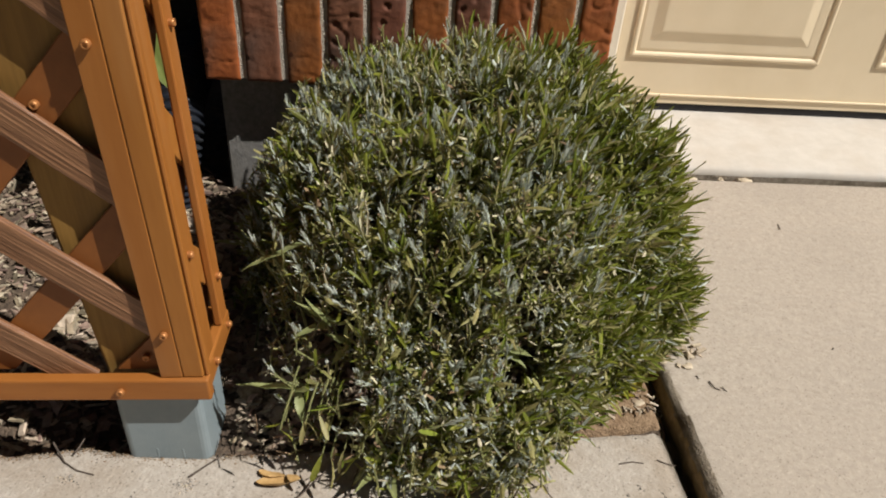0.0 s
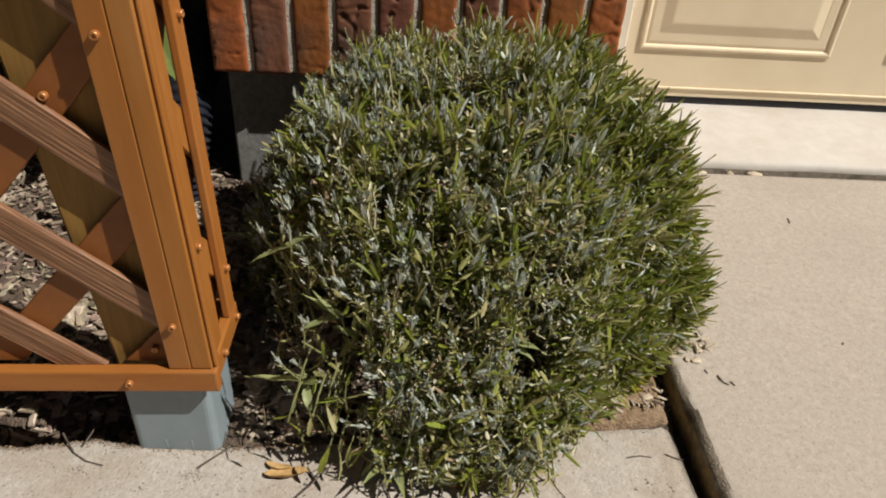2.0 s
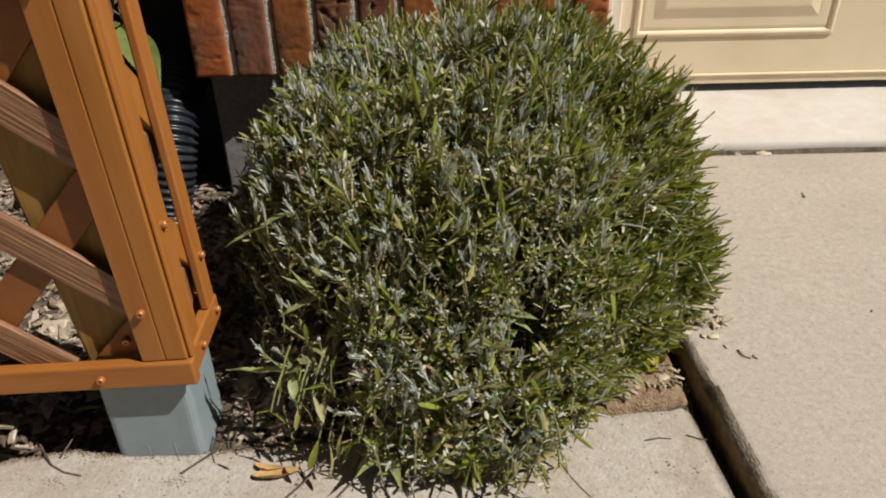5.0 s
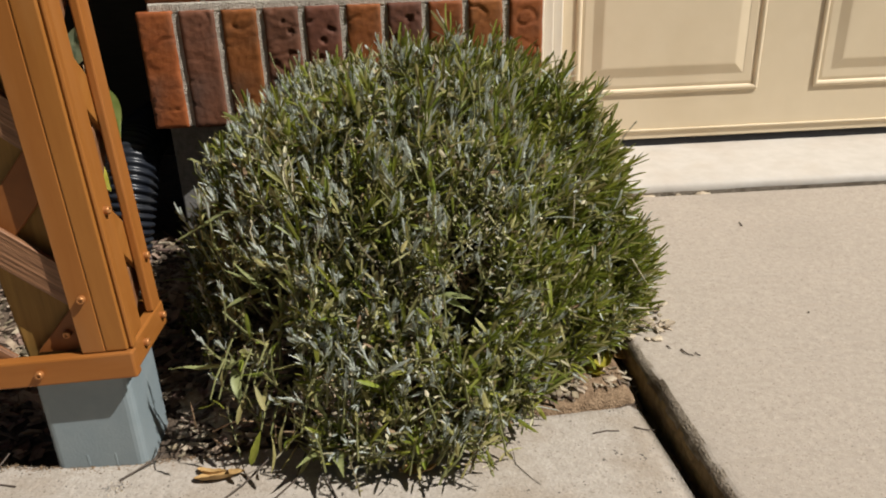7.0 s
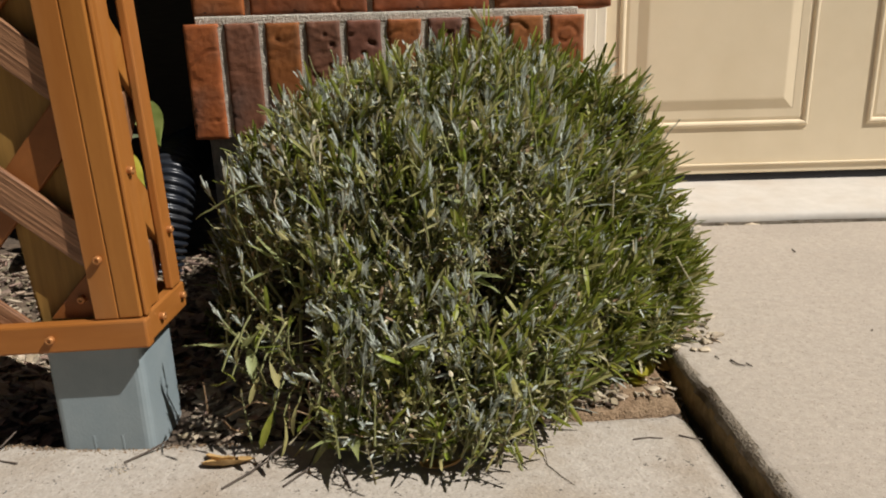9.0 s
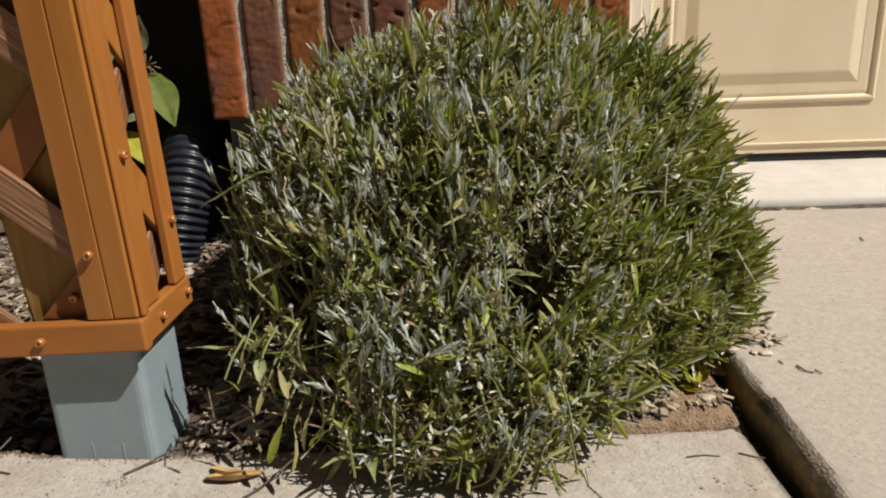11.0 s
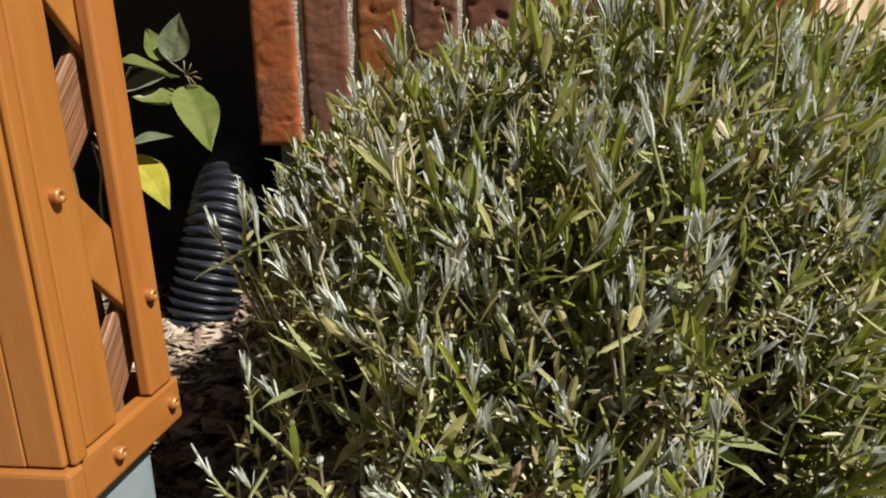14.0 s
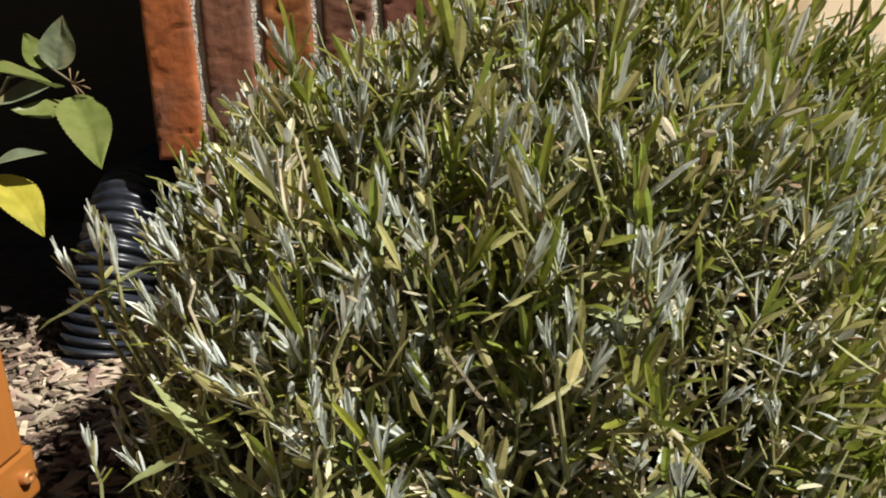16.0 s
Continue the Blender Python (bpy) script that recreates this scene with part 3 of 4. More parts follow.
# ---- drain pipe ----
def drain_pipe():
    e = thing("drain_pipe", "black corrugated plastic drain pipe rising out of the mulch", "pipe", (-0.07, 1.125, 0))
    pts = [Vector(p) for p in ((-0.084, 1.115, -0.03), (-0.079, 1.125, 0.03), (-0.064, 1.142, 0.10), (-0.057, 1.166, 0.152), (-0.058, 1.210, 0.192), (-0.062, 1.29, 0.208), (-0.07, 1.45, 0.21), (-0.08, 1.7, 0.20))]
    n = 420
    seg = []
    for i in range(n + 1):
        u = i / n * (len(pts) - 1)
        k = min(int(u), len(pts) - 2)
        t = u - k
        p0, p1, p2, p3 = pts[max(k - 1, 0)], pts[k], pts[k + 1], pts[min(k + 2, len(pts) - 1)]
        seg.append(0.5 * ((2 * p1) + (p2 - p0) * t + (2 * p0 - 5 * p1 + 4 * p2 - p3) * t * t + (3 * p1 - p0 - 3 * p2 + p3) * t ** 3))
    verts, faces, run = [], [], 0.0
    for i, p in enumerate(seg):
        if i:
            run += (p - seg[i - 1]).length
        d = (seg[min(i + 1, n)] - seg[max(i - 1, 0)]).normalized()
        a = d.cross(Vector((0, 1, 0.3))).normalized()
        b = a.cross(d)
        w = math.cos(run / 0.0128 * math.tau)
        r = 0.0435 + 0.0034 * (abs(w) ** 0.55 * (1 if w > 0 else -1))
        for s in range(40):
            t = s / 40 * math.tau
            q = p + a * (r * math.cos(t)) + b * (r * math.sin(t)) - Vector((-0.07, 1.125, 0))
            verts.append(q)
    for i in range(n):
        for s in range(40):
            s2 = (s + 1) % 40
            faces.append((i * 40 + s, i * 40 + s2, (i + 1) * 40 + s2, (i + 1) * 40 + s))
    raw("corrugated_tube", verts, faces, [PIPE], e, smooth=True)
    return e


drain_pipe()


# ---- leaves ----
rng = np.random.default_rng(11)


def unit(v):
    return v / np.maximum(np.linalg.norm(v, axis=-1, keepdims=True), 1e-9)


def blade(b, d, s, ln, w, bend, fold=0.25):
    """A lance-shaped folded leaf that bends along its length: 11 points."""
    nrm = np.cross(s, d)

    def at(t):
        return b + d * ln * t * (1 - 0.25 * abs(bend) * t) + nrm * bend * ln * t * t

    v = [b]
    for t, k in ((0.22, 0.55), (0.56, 1.0), (0.86, 0.74)):
        c = at(t)
        v += [c + s * w * 0.5 * k + nrm * w * fold * k * 0.5, c, c - s * w * 0.5 * k + nrm * w * fold * k * 0.5]
    v.append(at(1.0))
    f = [(0, 1, 2), (0, 2, 3), (1, 4, 5, 2), (2, 5, 6, 3), (4, 7, 8, 5), (5, 8, 9, 6), (7, 10, 8), (8, 10, 9)]
    return v, f


def tube(points, r0, r1, sides=5):
    verts, faces = [], []
    pts = [np.array(p, float) for p in points]
    for i, p in enumerate(pts):
        d = unit(pts[min(i + 1, len(pts) - 1)] - pts[max(i - 1, 0)])
        a = unit(np.cross(d, (0.31, 0.2, 0.9) if abs(d[2]) < 0.9 else (1, 0, 0)))
        c = np.cross(d, a)
        r = r0 + (r1 - r0) * i / (len(pts) - 1)
        for s in range(sides):
            t = s / sides * math.tau
            verts.append(p + a * r * math.cos(t) + c * r * math.sin(t))
    for i in range(len(pts) - 1):
        for s in range(sides):
            s2 = (s + 1) % sides
            faces.append((i * sides + s, i * sides + s2, (i + 1) * sides + s2, (i + 1) * sides + s))
    faces.append(tuple(range((len(pts) - 1) * sides, len(pts) * sides)))
    return verts, faces


class Pile:
    """Collects points, faces and material numbers of many small pieces."""

    def __init__(self):
        self.v, self.f, self.m, self.n = [], [], [], 0

    def add(self, v, f, m):
        self.v.append(np.array(v, float).reshape(-1, 3))
        self.f += [tuple(i + self.n for i in q) for q in f]
        self.m += [m] * len(f)
        self.n += len(v)

    def done(self):
        return np.concatenate(self.v), self.f, self.m


LEAF_MATS = [SILVER, GREEN, OLIVE, DRY, GREEN_STEM, DEAD, STEM]


def strap(b, d, s, ln, w, bend):
    """A narrow blunt leaf with its rims rolled under, curving along its length: 12 points."""
    nrm = np.cross(s, d)
    v = []
    for t, k in ((0.0, 0.5), (0.35, 1.0), (0.80, 0.92), (1.0, 0.42)):
        c = b + d * ln * t + nrm * bend * ln * t * t
        v += [c + s * w * 0.5 * k - nrm * w * 0.20 * k, c + nrm * w * 0.10 * k, c - s * w * 0.5 * k - nrm * w * 0.20 * k]
    f = [(i * 3 + q, i * 3 + 3 + q, i * 3 + 4 + q, i * 3 + 1 + q) for i in range(3) for q in (0, 1)]
    return v, f


# height, leafy stretch of the stem, pairs, leaf length, leaf width, angle from the stem at top and foot of that stretch,
# chance of each of silver, green, olive, dry, dead
SHOOTS = {
    "silver": ((0.034, 0.052), 0.74, (5, 7), (0.012, 0.020), (0.0017, 0.0024), (3, 21), (0.84, 0.03, 0.11, 0.02, 0.0)),
    "green": ((0.040, 0.062), 0.25, (5, 8), (0.017, 0.035), (0.0026, 0.0043), (15, 60), (0.07, 0.70, 0.20, 0.03, 0.0)),
    "olive": ((0.038, 0.062), 0.12, (6, 9), (0.007, 0.016), (0.0023, 0.0038), (30, 98), (0.12, 0.18, 0.46, 0.20, 0.04)),
    "lance": ((0.042, 0.065), 0.30, (2, 3), (0.022, 0.042), (0.0036, 0.0062), (30, 85), (0.0, 0.48, 0.48, 0.04, 0.0)),
    "bare": ((0.040, 0.070), 0.10, (4, 6), (0.005, 0.012), (0.0022, 0.0038), (40, 105), (0.05, 0.05, 0.25, 0.37, 0.28)),
}


def sprig(kind):
    """One shoot that grows along +z from the origin: a stem with opposite leaves that close up towards its tip."""
    p = Pile()
    hs, foot, pairs, lns, ws, angs, odds = SHOOTS[kind]
    h = rng.uniform(*hs)
    lean = rng.normal(0, 0.10, 2)
    top = np.array((lean[0] * h, lean[1] * h, h))
    bow = np.append(rng.normal(0, 0.0022, 2), 0)
    v, f = tube([(0, 0, 0), top * 0.5 + bow, top], 0.0013, 0.0008, 4)
    p.add(v, f, 6 if kind == "bare" else 4)
    turn = rng.uniform(0, math.tau)
    n = int(rng.integers(pairs[0], pairs[1] + 1))
    rows = [(foot + (1 - foot) * (k + 0.5) / n, k / max(1, n - 1), False) for k in range(n)]
    if kind in ("silver", "green"):
        rows += [(t, 0.0, True) for t in rng.uniform(0.05, foot, 3 if kind == "silver" else 2)]
    for k, (t, u, low) in enumerate(rows):
        for side in (0, 1):
            if rng.random() < 0.10:
                continue
            a = turn + side * math.pi + k * 1.57 + rng.normal(0, 0.30)
            out = np.array((math.cos(a), math.sin(a), 0.0))
            ang = radians(angs[1] + (angs[0] - angs[1]) * u + rng.normal(0, 7) + (32 if low else 0))
            d = out * math.sin(ang) + np.array((lean[0], lean[1], 1.0)) * math.cos(ang)
            d = unit(d)
            s = unit(np.cross((0, 0, 1.0), out) + rng.normal(0, 0.22, 3))
            s = unit(s - d * np.dot(s, d))
            ln = rng.uniform(*lns) * (0.62 if low else 1.0)
            w = rng.uniform(*ws)
            m = int(rng.choice(5, p=(0.05, 0.20, 0.48, 0.22, 0.05) if low else odds))
            m = 5 if m == 4 else m
            base = top * t + (bow * 4 * t * (1 - t))
            if kind == "lance":
                v, f = blade(base, d, s, ln, w, rng.normal(0.18, 0.22), 0.3)
            elif kind in ("olive", "bare") and rng.random() < 0.5:
                v, f = blade(base, d, s, ln, w * 1.1, rng.normal(0.08, 0.25))
            else:
                v, f = strap(base, d, s, ln, w, rng.normal(-0.10 if kind == "silver" else 0.05, 0.10))
            p.add(v, f, m)
    return p.done()


def toothed(ln, w, bend, teeth, seed):
    """A long leaf with a wavy, toothed rim, along +x from the origin, with a raised midrib fold."""
    n = 26
    verts, faces = [], []
    for i in range(n + 1):
        t = i / n
        k = math.sin(math.pi * min(1, t ** 0.72)) ** 0.85 * (1 - 0.45 * t ** 4) if 0 < t < 1 else 0.02
        k *= 1 + teeth * (1 if i % 2 else -1) * (0 < t < 1)
        c = np.array((ln * t * (1 - 0.2 * abs(bend) * t), 0.0, bend * ln * t * t + 0.03 * ln * wob(t, seed, 0, 3)))
        for s in (-1, 0, 1):
            verts.append((c[0], s * w * 0.5 * k, c[2] + abs(s) * w * 0.18 * k + 0.06 * w * wob(t * 3, s + seed, 1, 2)))
    for i in range(n):
        for s in range(2):
            a = i * 3 + s
            faces.append((a, a + 3, a + 4, a + 1))
    return verts, faces


def leaf_part(name, parent, base, tip, w, mat, roll=0.0, bend=0.1, teeth=0.06, seed=0.0, label=""):
    """A single leaf from base to tip, as a part of parent."""
    b, t = Vector(base), Vector(tip)
    v, f = toothed((t - b).length, w, bend, teeth, seed)
    ob = raw(name, v, f, [mat], parent, label, smooth=True)
    q = (t - b).normalized().to_track_quat("X", "Z").to_matrix().to_4x4()
    ob.matrix_local = Matrix.Translation(b - parent.location) @ q @ pose(0, 0, 0, roll, 0, 0)
    return ob


# ---- bush ----
BUSH = np.array((0.445, 0.86, 0.0))


def front_limit(x):
    t = min(1, max(0, (x - 0.455) / 0.20))
    return 0.515 + 0.130 * t * t * (3 - 2 * t)


def mound(x, y):
    right = x > 0.445
    dx = (x - 0.445) / 0.318 if right else (0.445 - x) / (0.295 + 0.03 * max(0, min(1, (y - 0.72) / 0.12)))
    dy = (0.86 - y) / (0.86 - front_limit(x)) if y < 0.86 else (y - 0.86) / 0.295
    k = 1 - dx ** (2.8 if right else 3.0) - abs(dy) ** (2.4 if y < 0.86 else 6.0)
    if k <= 0:
        return -1.0
    z = 0.372 * k ** 0.47
    z *= 1 + 0.05 * wob(x, y, 2.2, 9) + 0.05 * wob(x, y, 6.1, 21)
    if y > 0.88:
        z = min(z, 0.215 + 0.9 * max(0.0, x - 0.115) + 0.5 * max(0.0, 0.98 - y))
    z *= 1 + 0.05 * wob(x, y, 4.7, 15)
    return z + 0.012 * k * math.exp(-((x - 0.53) / 0.10) ** 2)


def slope(x, y, e=0.006):
    gx, gy = (mound(x + e, y) - mound(x - e, y)) / (2 * e), (mound(x, y + e) - mound(x, y - e)) / (2 * e)
    return float(np.clip(gx, -12, 12)), float(np.clip(gy, -12, 12))


def greener(x, y):
    """How far the bush is green rather than silver at this place."""
    return 1 / (1 + math.exp(-(x - 0.555 + 0.25 * (y - 0.8)) / 0.055))


def bush_spots():
    """Places on the mound's skin, about two centimetres apart, sparser low down in front."""
    spots, grid, cell = [], {}, 0.0190
    for _ in range(60000):
        x, y = rng.uniform(0.12, 0.80), rng.uniform(0.50, 1.15)
        z = mound(x, y)
        if z < 0:
            continue
        gx, gy = slope(x, y)
        area = math.sqrt(1 + gx * gx + gy * gy)
        copies = 1 + int(min(6, area))
        for _ in range(copies):
            zz = max(0.012, z + (rng.uniform(-0.5, 0.5) * min(0.09, 0.012 * area) if copies > 1 else 0))
            c = (int(x / cell), int(y / cell), int(zz / cell))
            hole = math.hypot((x - 0.495) / 0.040, (zz - 0.192) / 0.030) < 1 and y < 0.68
            thin = 0.0
            if y < 0.80:
                low = 0.95 if zz < 0.045 else 0.8 if zz < 0.085 else 0.5 if zz < 0.12 else 0.25 if zz < 0.16 else 0.0
                thin = low * max(0.25, min(1.0, (0.54 - x) / 0.12))
                if x < 0.33 and zz < 0.235 - 0.3 * max(0.0, x - 0.24):
                    thin = max(thin, 0.82)
                if x < 0.285 and zz < 0.205:
                    thin = 0.965
                if x < 0.215 and zz < 0.11:
                    thin = 1.0
                if x > 0.575 and y < 0.80 and zz < 0.105:
                    thin = 0.92
            if c in grid or hole or wob(x, y, zz, 24) > 0.30 or rng.random() < thin:
                continue
            grid[c] = 1
            spots.append((x, y, zz, unit(np.array((-gx, -gy, 1.0)))))
    return spots


def hollow(p):
    """The open corner under the bush's skirt beside the post."""
    return p[2] < 0.195 and (p[0] < 0.30 and p[1] < 0.70 or p[0] < 0.25 and p[1] < 0.84)


def aim(d, size):
    """Axes, scaled by size, whose z runs along d, turned at random about it."""
    zv = Vector(d)
    a = Vector((float(rng.normal()), float(rng.normal()), float(rng.normal())))
    xv = (a - zv * a.dot(zv)).normalized()
    return np.array((xv, zv.cross(xv), zv)).T * size


def as_matrix(rot, at):
    mm = Matrix.Identity(4)
    for i in range(3):
        for j in range(3):
            mm[i][j] = rot[i, j]
        mm[i][3] = at[i]
    return mm


def lavender():
    bush = thing("lavender_bush", "rounded grey-green lavender bush growing against the brick wall", "bush", BUSH)
    kinds = {k: [sprig(k) for _ in range(n)] for k, n in (("silver", 20), ("green", 16), ("olive", 14), ("lance", 14), ("bare", 8))}
    meshes = {}
    for k in ("silver", "green", "olive", "lance"):
        meshes[k] = []
        for kv, kf, km in kinds[k]:
            me = bpy.data.meshes.new("sprig")
            me.from_pydata(kv.tolist(), [], kf)
            for q in LEAF_MATS:
                me.materials.append(q)
            me.polygons.foreach_set("material_index", km)
            meshes[k].append(me)

    def set_sprig(kind, pick, rot, base):
        ob = new("sprig", meshes[kind][pick % len(meshes[kind])])
        ob.parent = bush
        ob.matrix_local = as_matrix(rot, np.array(base) - BUSH)

    spots = bush_spots()
    vs, fs, ms, total, near = [], [], [], 0, 0
    for idx in rng.permutation(len(spots)):
        x, y, z, n = spots[idx]
        over_hole = abs(x - 0.495) < 0.036 and y < 0.66 and 0.215 < z < 0.30
        sparse = y < 0.75 and z < 0.18 and x < 0.5
        clump = wob(x + 3, y, z, 21)
        sink = 0.002 + 0.040 * wob(x, y + 5, z, 13) + rng.uniform(-0.006, 0.010)
        gb = greener(x, y)
        for layer in range(3):
            if layer and (over_hole or rng.random() < ((0.70, 0.55) if sparse else (0.10, 0.30))[layer - 1]):
                continue
            r = rng.random()
            silver = max(0.10, min(0.90, 0.58 + 0.90 * clump)) * (1 - 0.85 * gb)
            if layer == 0:
                kind = "silver" if r < silver else "lance" if r < silver + 0.09 else "green" if r < silver + 0.17 + 0.60 * gb else "olive"
            elif layer == 1:
                kind = "olive" if r < 0.58 - 0.36 * gb else "green" if r < 0.68 + 0.12 * gb else "lance" if r < 0.82 else "bare"
            else:
                kind = "bare" if r < 0.45 else "olive"
            d = unit(n * rng.uniform(0.15, 0.60) + np.array((0.0, -0.04, 1.0)) * rng.uniform(0.7, 1.1) + rng.normal(0, 0.28, 3) + np.array((0.50, -0.15, -0.20)) * gb)
            sc = rng.uniform(0.8, 1.2) * (0.55 if over_hole else 1.0)
            depth = 0.052 * sc + sink + (rng.uniform(-0.008, 0.010) if layer == 0 else rng.uniform(0.004, 0.028) if layer == 1 else rng.uniform(0.028, 0.070))
            base = np.array((x, y, z)) - d * depth + rng.normal(0, 0.004, 3)
            if hollow(base) and rng.random() < 0.88:
                continue
            if base[2] < 0.003:
                base[2] = 0.003 + rng.uniform(0, 0.01)
            rot = aim(d, sc)
            pick = int(rng.integers(len(kinds[kind])))
            if layer == 0 and y < 0.72 and near < 260 and rng.random() < 0.6:
                set_sprig(kind, pick, rot, base)
                near += 1
                continue
            v, f, m = kinds[kind][pick]
            vs.append(v @ rot.T + base - BUSH)
            fs += [tuple(i + total for i in q) for q in f]
            ms += m
            total += len(v)
    fol = raw("foliage", np.concatenate(vs).tolist(), fs, LEAF_MATS, bush, "dense narrow silver and green leaves", ms)
    tagged(fol, kind="stuff")
    # shoots that stand out of the sparse side, each on its own arching stem: foot, foot of the tuft, tip
    for k, (foot, low, tip) in enumerate((
            ((0.232, 0.715, 0.120), (0.198, 0.665, 0.236), (0.194, 0.664, 0.284)), ((0.265, 0.640, 0.120), (0.230, 0.582, 0.176), (0.225, 0.580, 0.206)),
            ((0.285, 0.650, 0.070), (0.218, 0.590, 0.118), (0.203, 0.585, 0.147)), ((0.280, 0.645, 0.060), (0.226, 0.600, 0.110), (0.213, 0.595, 0.136)),
            ((0.280, 0.640, 0.030), (0.224, 0.592, 0.076), (0.206, 0.586, 0.100)), ((0.242, 0.705, 0.110), (0.207, 0.668, 0.226), (0.206, 0.664, 0.268)),
            ((0.228, 0.720, 0.110), (0.190, 0.672, 0.224), (0.183, 0.668, 0.262)),
            ((0.325, 0.640, 0.070), (0.307, 0.600, 0.130), (0.301, 0.594, 0.178)), ((0.250, 0.660, 0.100), (0.238, 0.620, 0.150), (0.226, 0.618, 0.176)),
            ((0.340, 0.660, 0.120), (0.321, 0.622, 0.170), (0.314, 0.620, 0.204)), ((0.375, 0.670, 0.150), (0.361, 0.622, 0.210), (0.359, 0.620, 0.242)))):
        lo, tp, ft = np.array(low), np.array(tip), np.array(foot)
        d = unit(tp - lo)
        v, f = tube([ft, ft * 0.4 + lo * 0.6 + np.array((0, 0, -0.012)), lo + d * 0.004], 0.0018, 0.0012, 5)
        raw("sprig_stem", [tuple(q - BUSH) for q in v], f, [GREEN_STEM], bush, smooth=True)
        set_sprig("silver", k * 3, aim(d, float(np.linalg.norm(tp - lo)) / 0.039), lo - d * 0.006)
    # taller shoots that stand clear of the rest
    for k in range(26):
        x, y = rng.uniform(0.15, 0.72), rng.uniform(0.62, 1.05)
        z = mound(x, y)
        if z < 0.10:
            continue
        base = np.array((x, y, z - rng.uniform(0.030, 0.048)))
        d = unit(np.array(((x - 0.445) * 0.9 + rng.normal(0, 0.12), (y - 0.86) * 0.5 + rng.normal(0, 0.12), 1.0)))
        set_sprig("green" if x > 0.60 else "silver", k, aim(d, 1.15), base)
    # woody framework inside
    for k in range(46):
        a = rng.uniform(0, math.tau)
        r = rng.uniform(0.3, 0.85)
        x, y = 0.445 + 0.30 * r * math.cos(a), 0.86 + 0.27 * r * math.sin(a)
        y = max(y, front_limit(x) + 0.04)
        z = max(0.05, mound(x, y) - 0.07)
        b = (0.445 + 0.10 * math.cos(a) * rng.random(), 0.83 + 0.10 * math.sin(a) * rng.random(), -0.01)
        mid = ((b[0] * 0.45 + x * 0.55) + rng.normal(0, 0.01), (b[1] * 0.45 + y * 0.55) + rng.normal(0, 0.01), z * 0.42)
        q1 = tuple(0.5 * (b[i] + mid[i]) + rng.normal(0, 0.006) for i in range(3))
        v, f = tube([b, q1, mid, (x, y, z)], 0.0045, 0.0016, 6)
        raw("woody_stem", [tuple(p - BUSH) for p in v], f, [STEM], bush, smooth=True)
    # long arching leaves that lie among the shoots, all over the skin
    longs = [toothed(0.05, rng.uniform(0.0055, 0.0088), rng.normal(-0.16, 0.14), rng.choice((0.0, 0.02, 0.06)), 2.3 * k) for k in range(14)]
    stock = {}
    for k in range(190):
        for _ in range(60):
            x, y = rng.uniform(0.16, 0.77), rng.uniform(0.56, 1.08)
            z = mound(x, y)
            if z > 0.07 and not (abs(x - 0.495) < 0.04 and y < 0.68) and not (x < 0.32 and z < 0.20):
                break
        gx, gy = slope(x, y)
        n, gb = unit(np.array((-gx, -gy, 1.0))), greener(x, y)
        a = rng.uniform(0, math.tau)
        d = unit(np.array((math.cos(a), 0.7 * math.sin(a), rng.uniform(-0.1, 0.45))) + n * 0.30 + np.array((0.9, -0.1, 0.0)) * gb)
        s = unit(np.cross((0, 0, 1.0), d) + rng.normal(0, 0.25, 3))
        s = unit(s - d * np.dot(s, d))
        size = rng.uniform(0.55, 1.15)
        mat = (GREEN, WEED_LEAF, GREEN, OLIVE, GREEN)[k % 5] if gb < 0.5 else (GREEN, GREEN, OLIVE)[k % 3]
        shape = k % len(longs)
        if (shape, mat.name) not in stock:
            me = bpy.data.meshes.new("long_leaf")
            me.from_pydata(longs[shape][0], [], longs[shape][1])
            me.materials.append(mat)
            me.shade_smooth()
            stock[shape, mat.name] = me
        ob = new("long_leaf", stock[shape, mat.name])
        ob.parent = bush
        at = np.array((x, y, z)) - n * rng.uniform(0.006, 0.030) - d * 0.012 * size
        ob.matrix_local = as_matrix(np.array((d, s, np.cross(d, s))).T * size, at - BUSH)
    # long leaves that stand out of the side towards the door: foot, tip, width
    for k, (foot, tip, w) in enumerate((((0.655, 0.850, 0.290), (0.712, 0.850, 0.356), 0.006), ((0.640, 0.860, 0.310), (0.686, 0.855, 0.346), 0.007),
                                        ((0.660, 0.800, 0.268), (0.716, 0.795, 0.296), 0.008), ((0.700, 0.810, 0.235), (0.752, 0.800, 0.264), 0.006),
                                        ((0.705, 0.815, 0.205), (0.756, 0.805, 0.214), 0.006), ((0.372, 0.880, 0.360), (0.400, 0.880, 0.411), 0.003))):
        leaf_part("long_leaf", bush, Vector(foot), Vector(tip), w, DRY if k == 5 else GREEN, 40, 0.06, 0.0, 2.1 * k)
    # leaves that hang over the rim of the walk
    for k in range(40):
        x = rng.uniform(0.215, 0.60)
        y = front_limit(x) + rng.uniform(0.015, 0.06)
        z = rng.uniform(0.04, 0.13)
        b = np.array((x, y, z))
        d = unit(np.array((rng.normal(0, 0.55), rng.normal(-0.45, 0.25), rng.normal(-0.65, 0.45))))
        ln = rng.uniform(0.018, 0.042)
        if z + d[2] * ln < 0.006:
            d = unit(np.array((d[0], d[1], -0.2)))
        s = unit(np.cross(d, (0.2, 0.1, 1.0)) + rng.normal(0, 0.3, 3))
        s = unit(s - d * np.dot(s, d))
        v, f = blade(b, d, s, ln, ln * rng.uniform(0.14, 0.21), rng.normal(-0.1, 0.25), 0.35)
        raw("hanging_leaf", [tuple(p - BUSH) for p in v], f, [OLIVE if k % 3 else GREEN], bush, smooth=True)
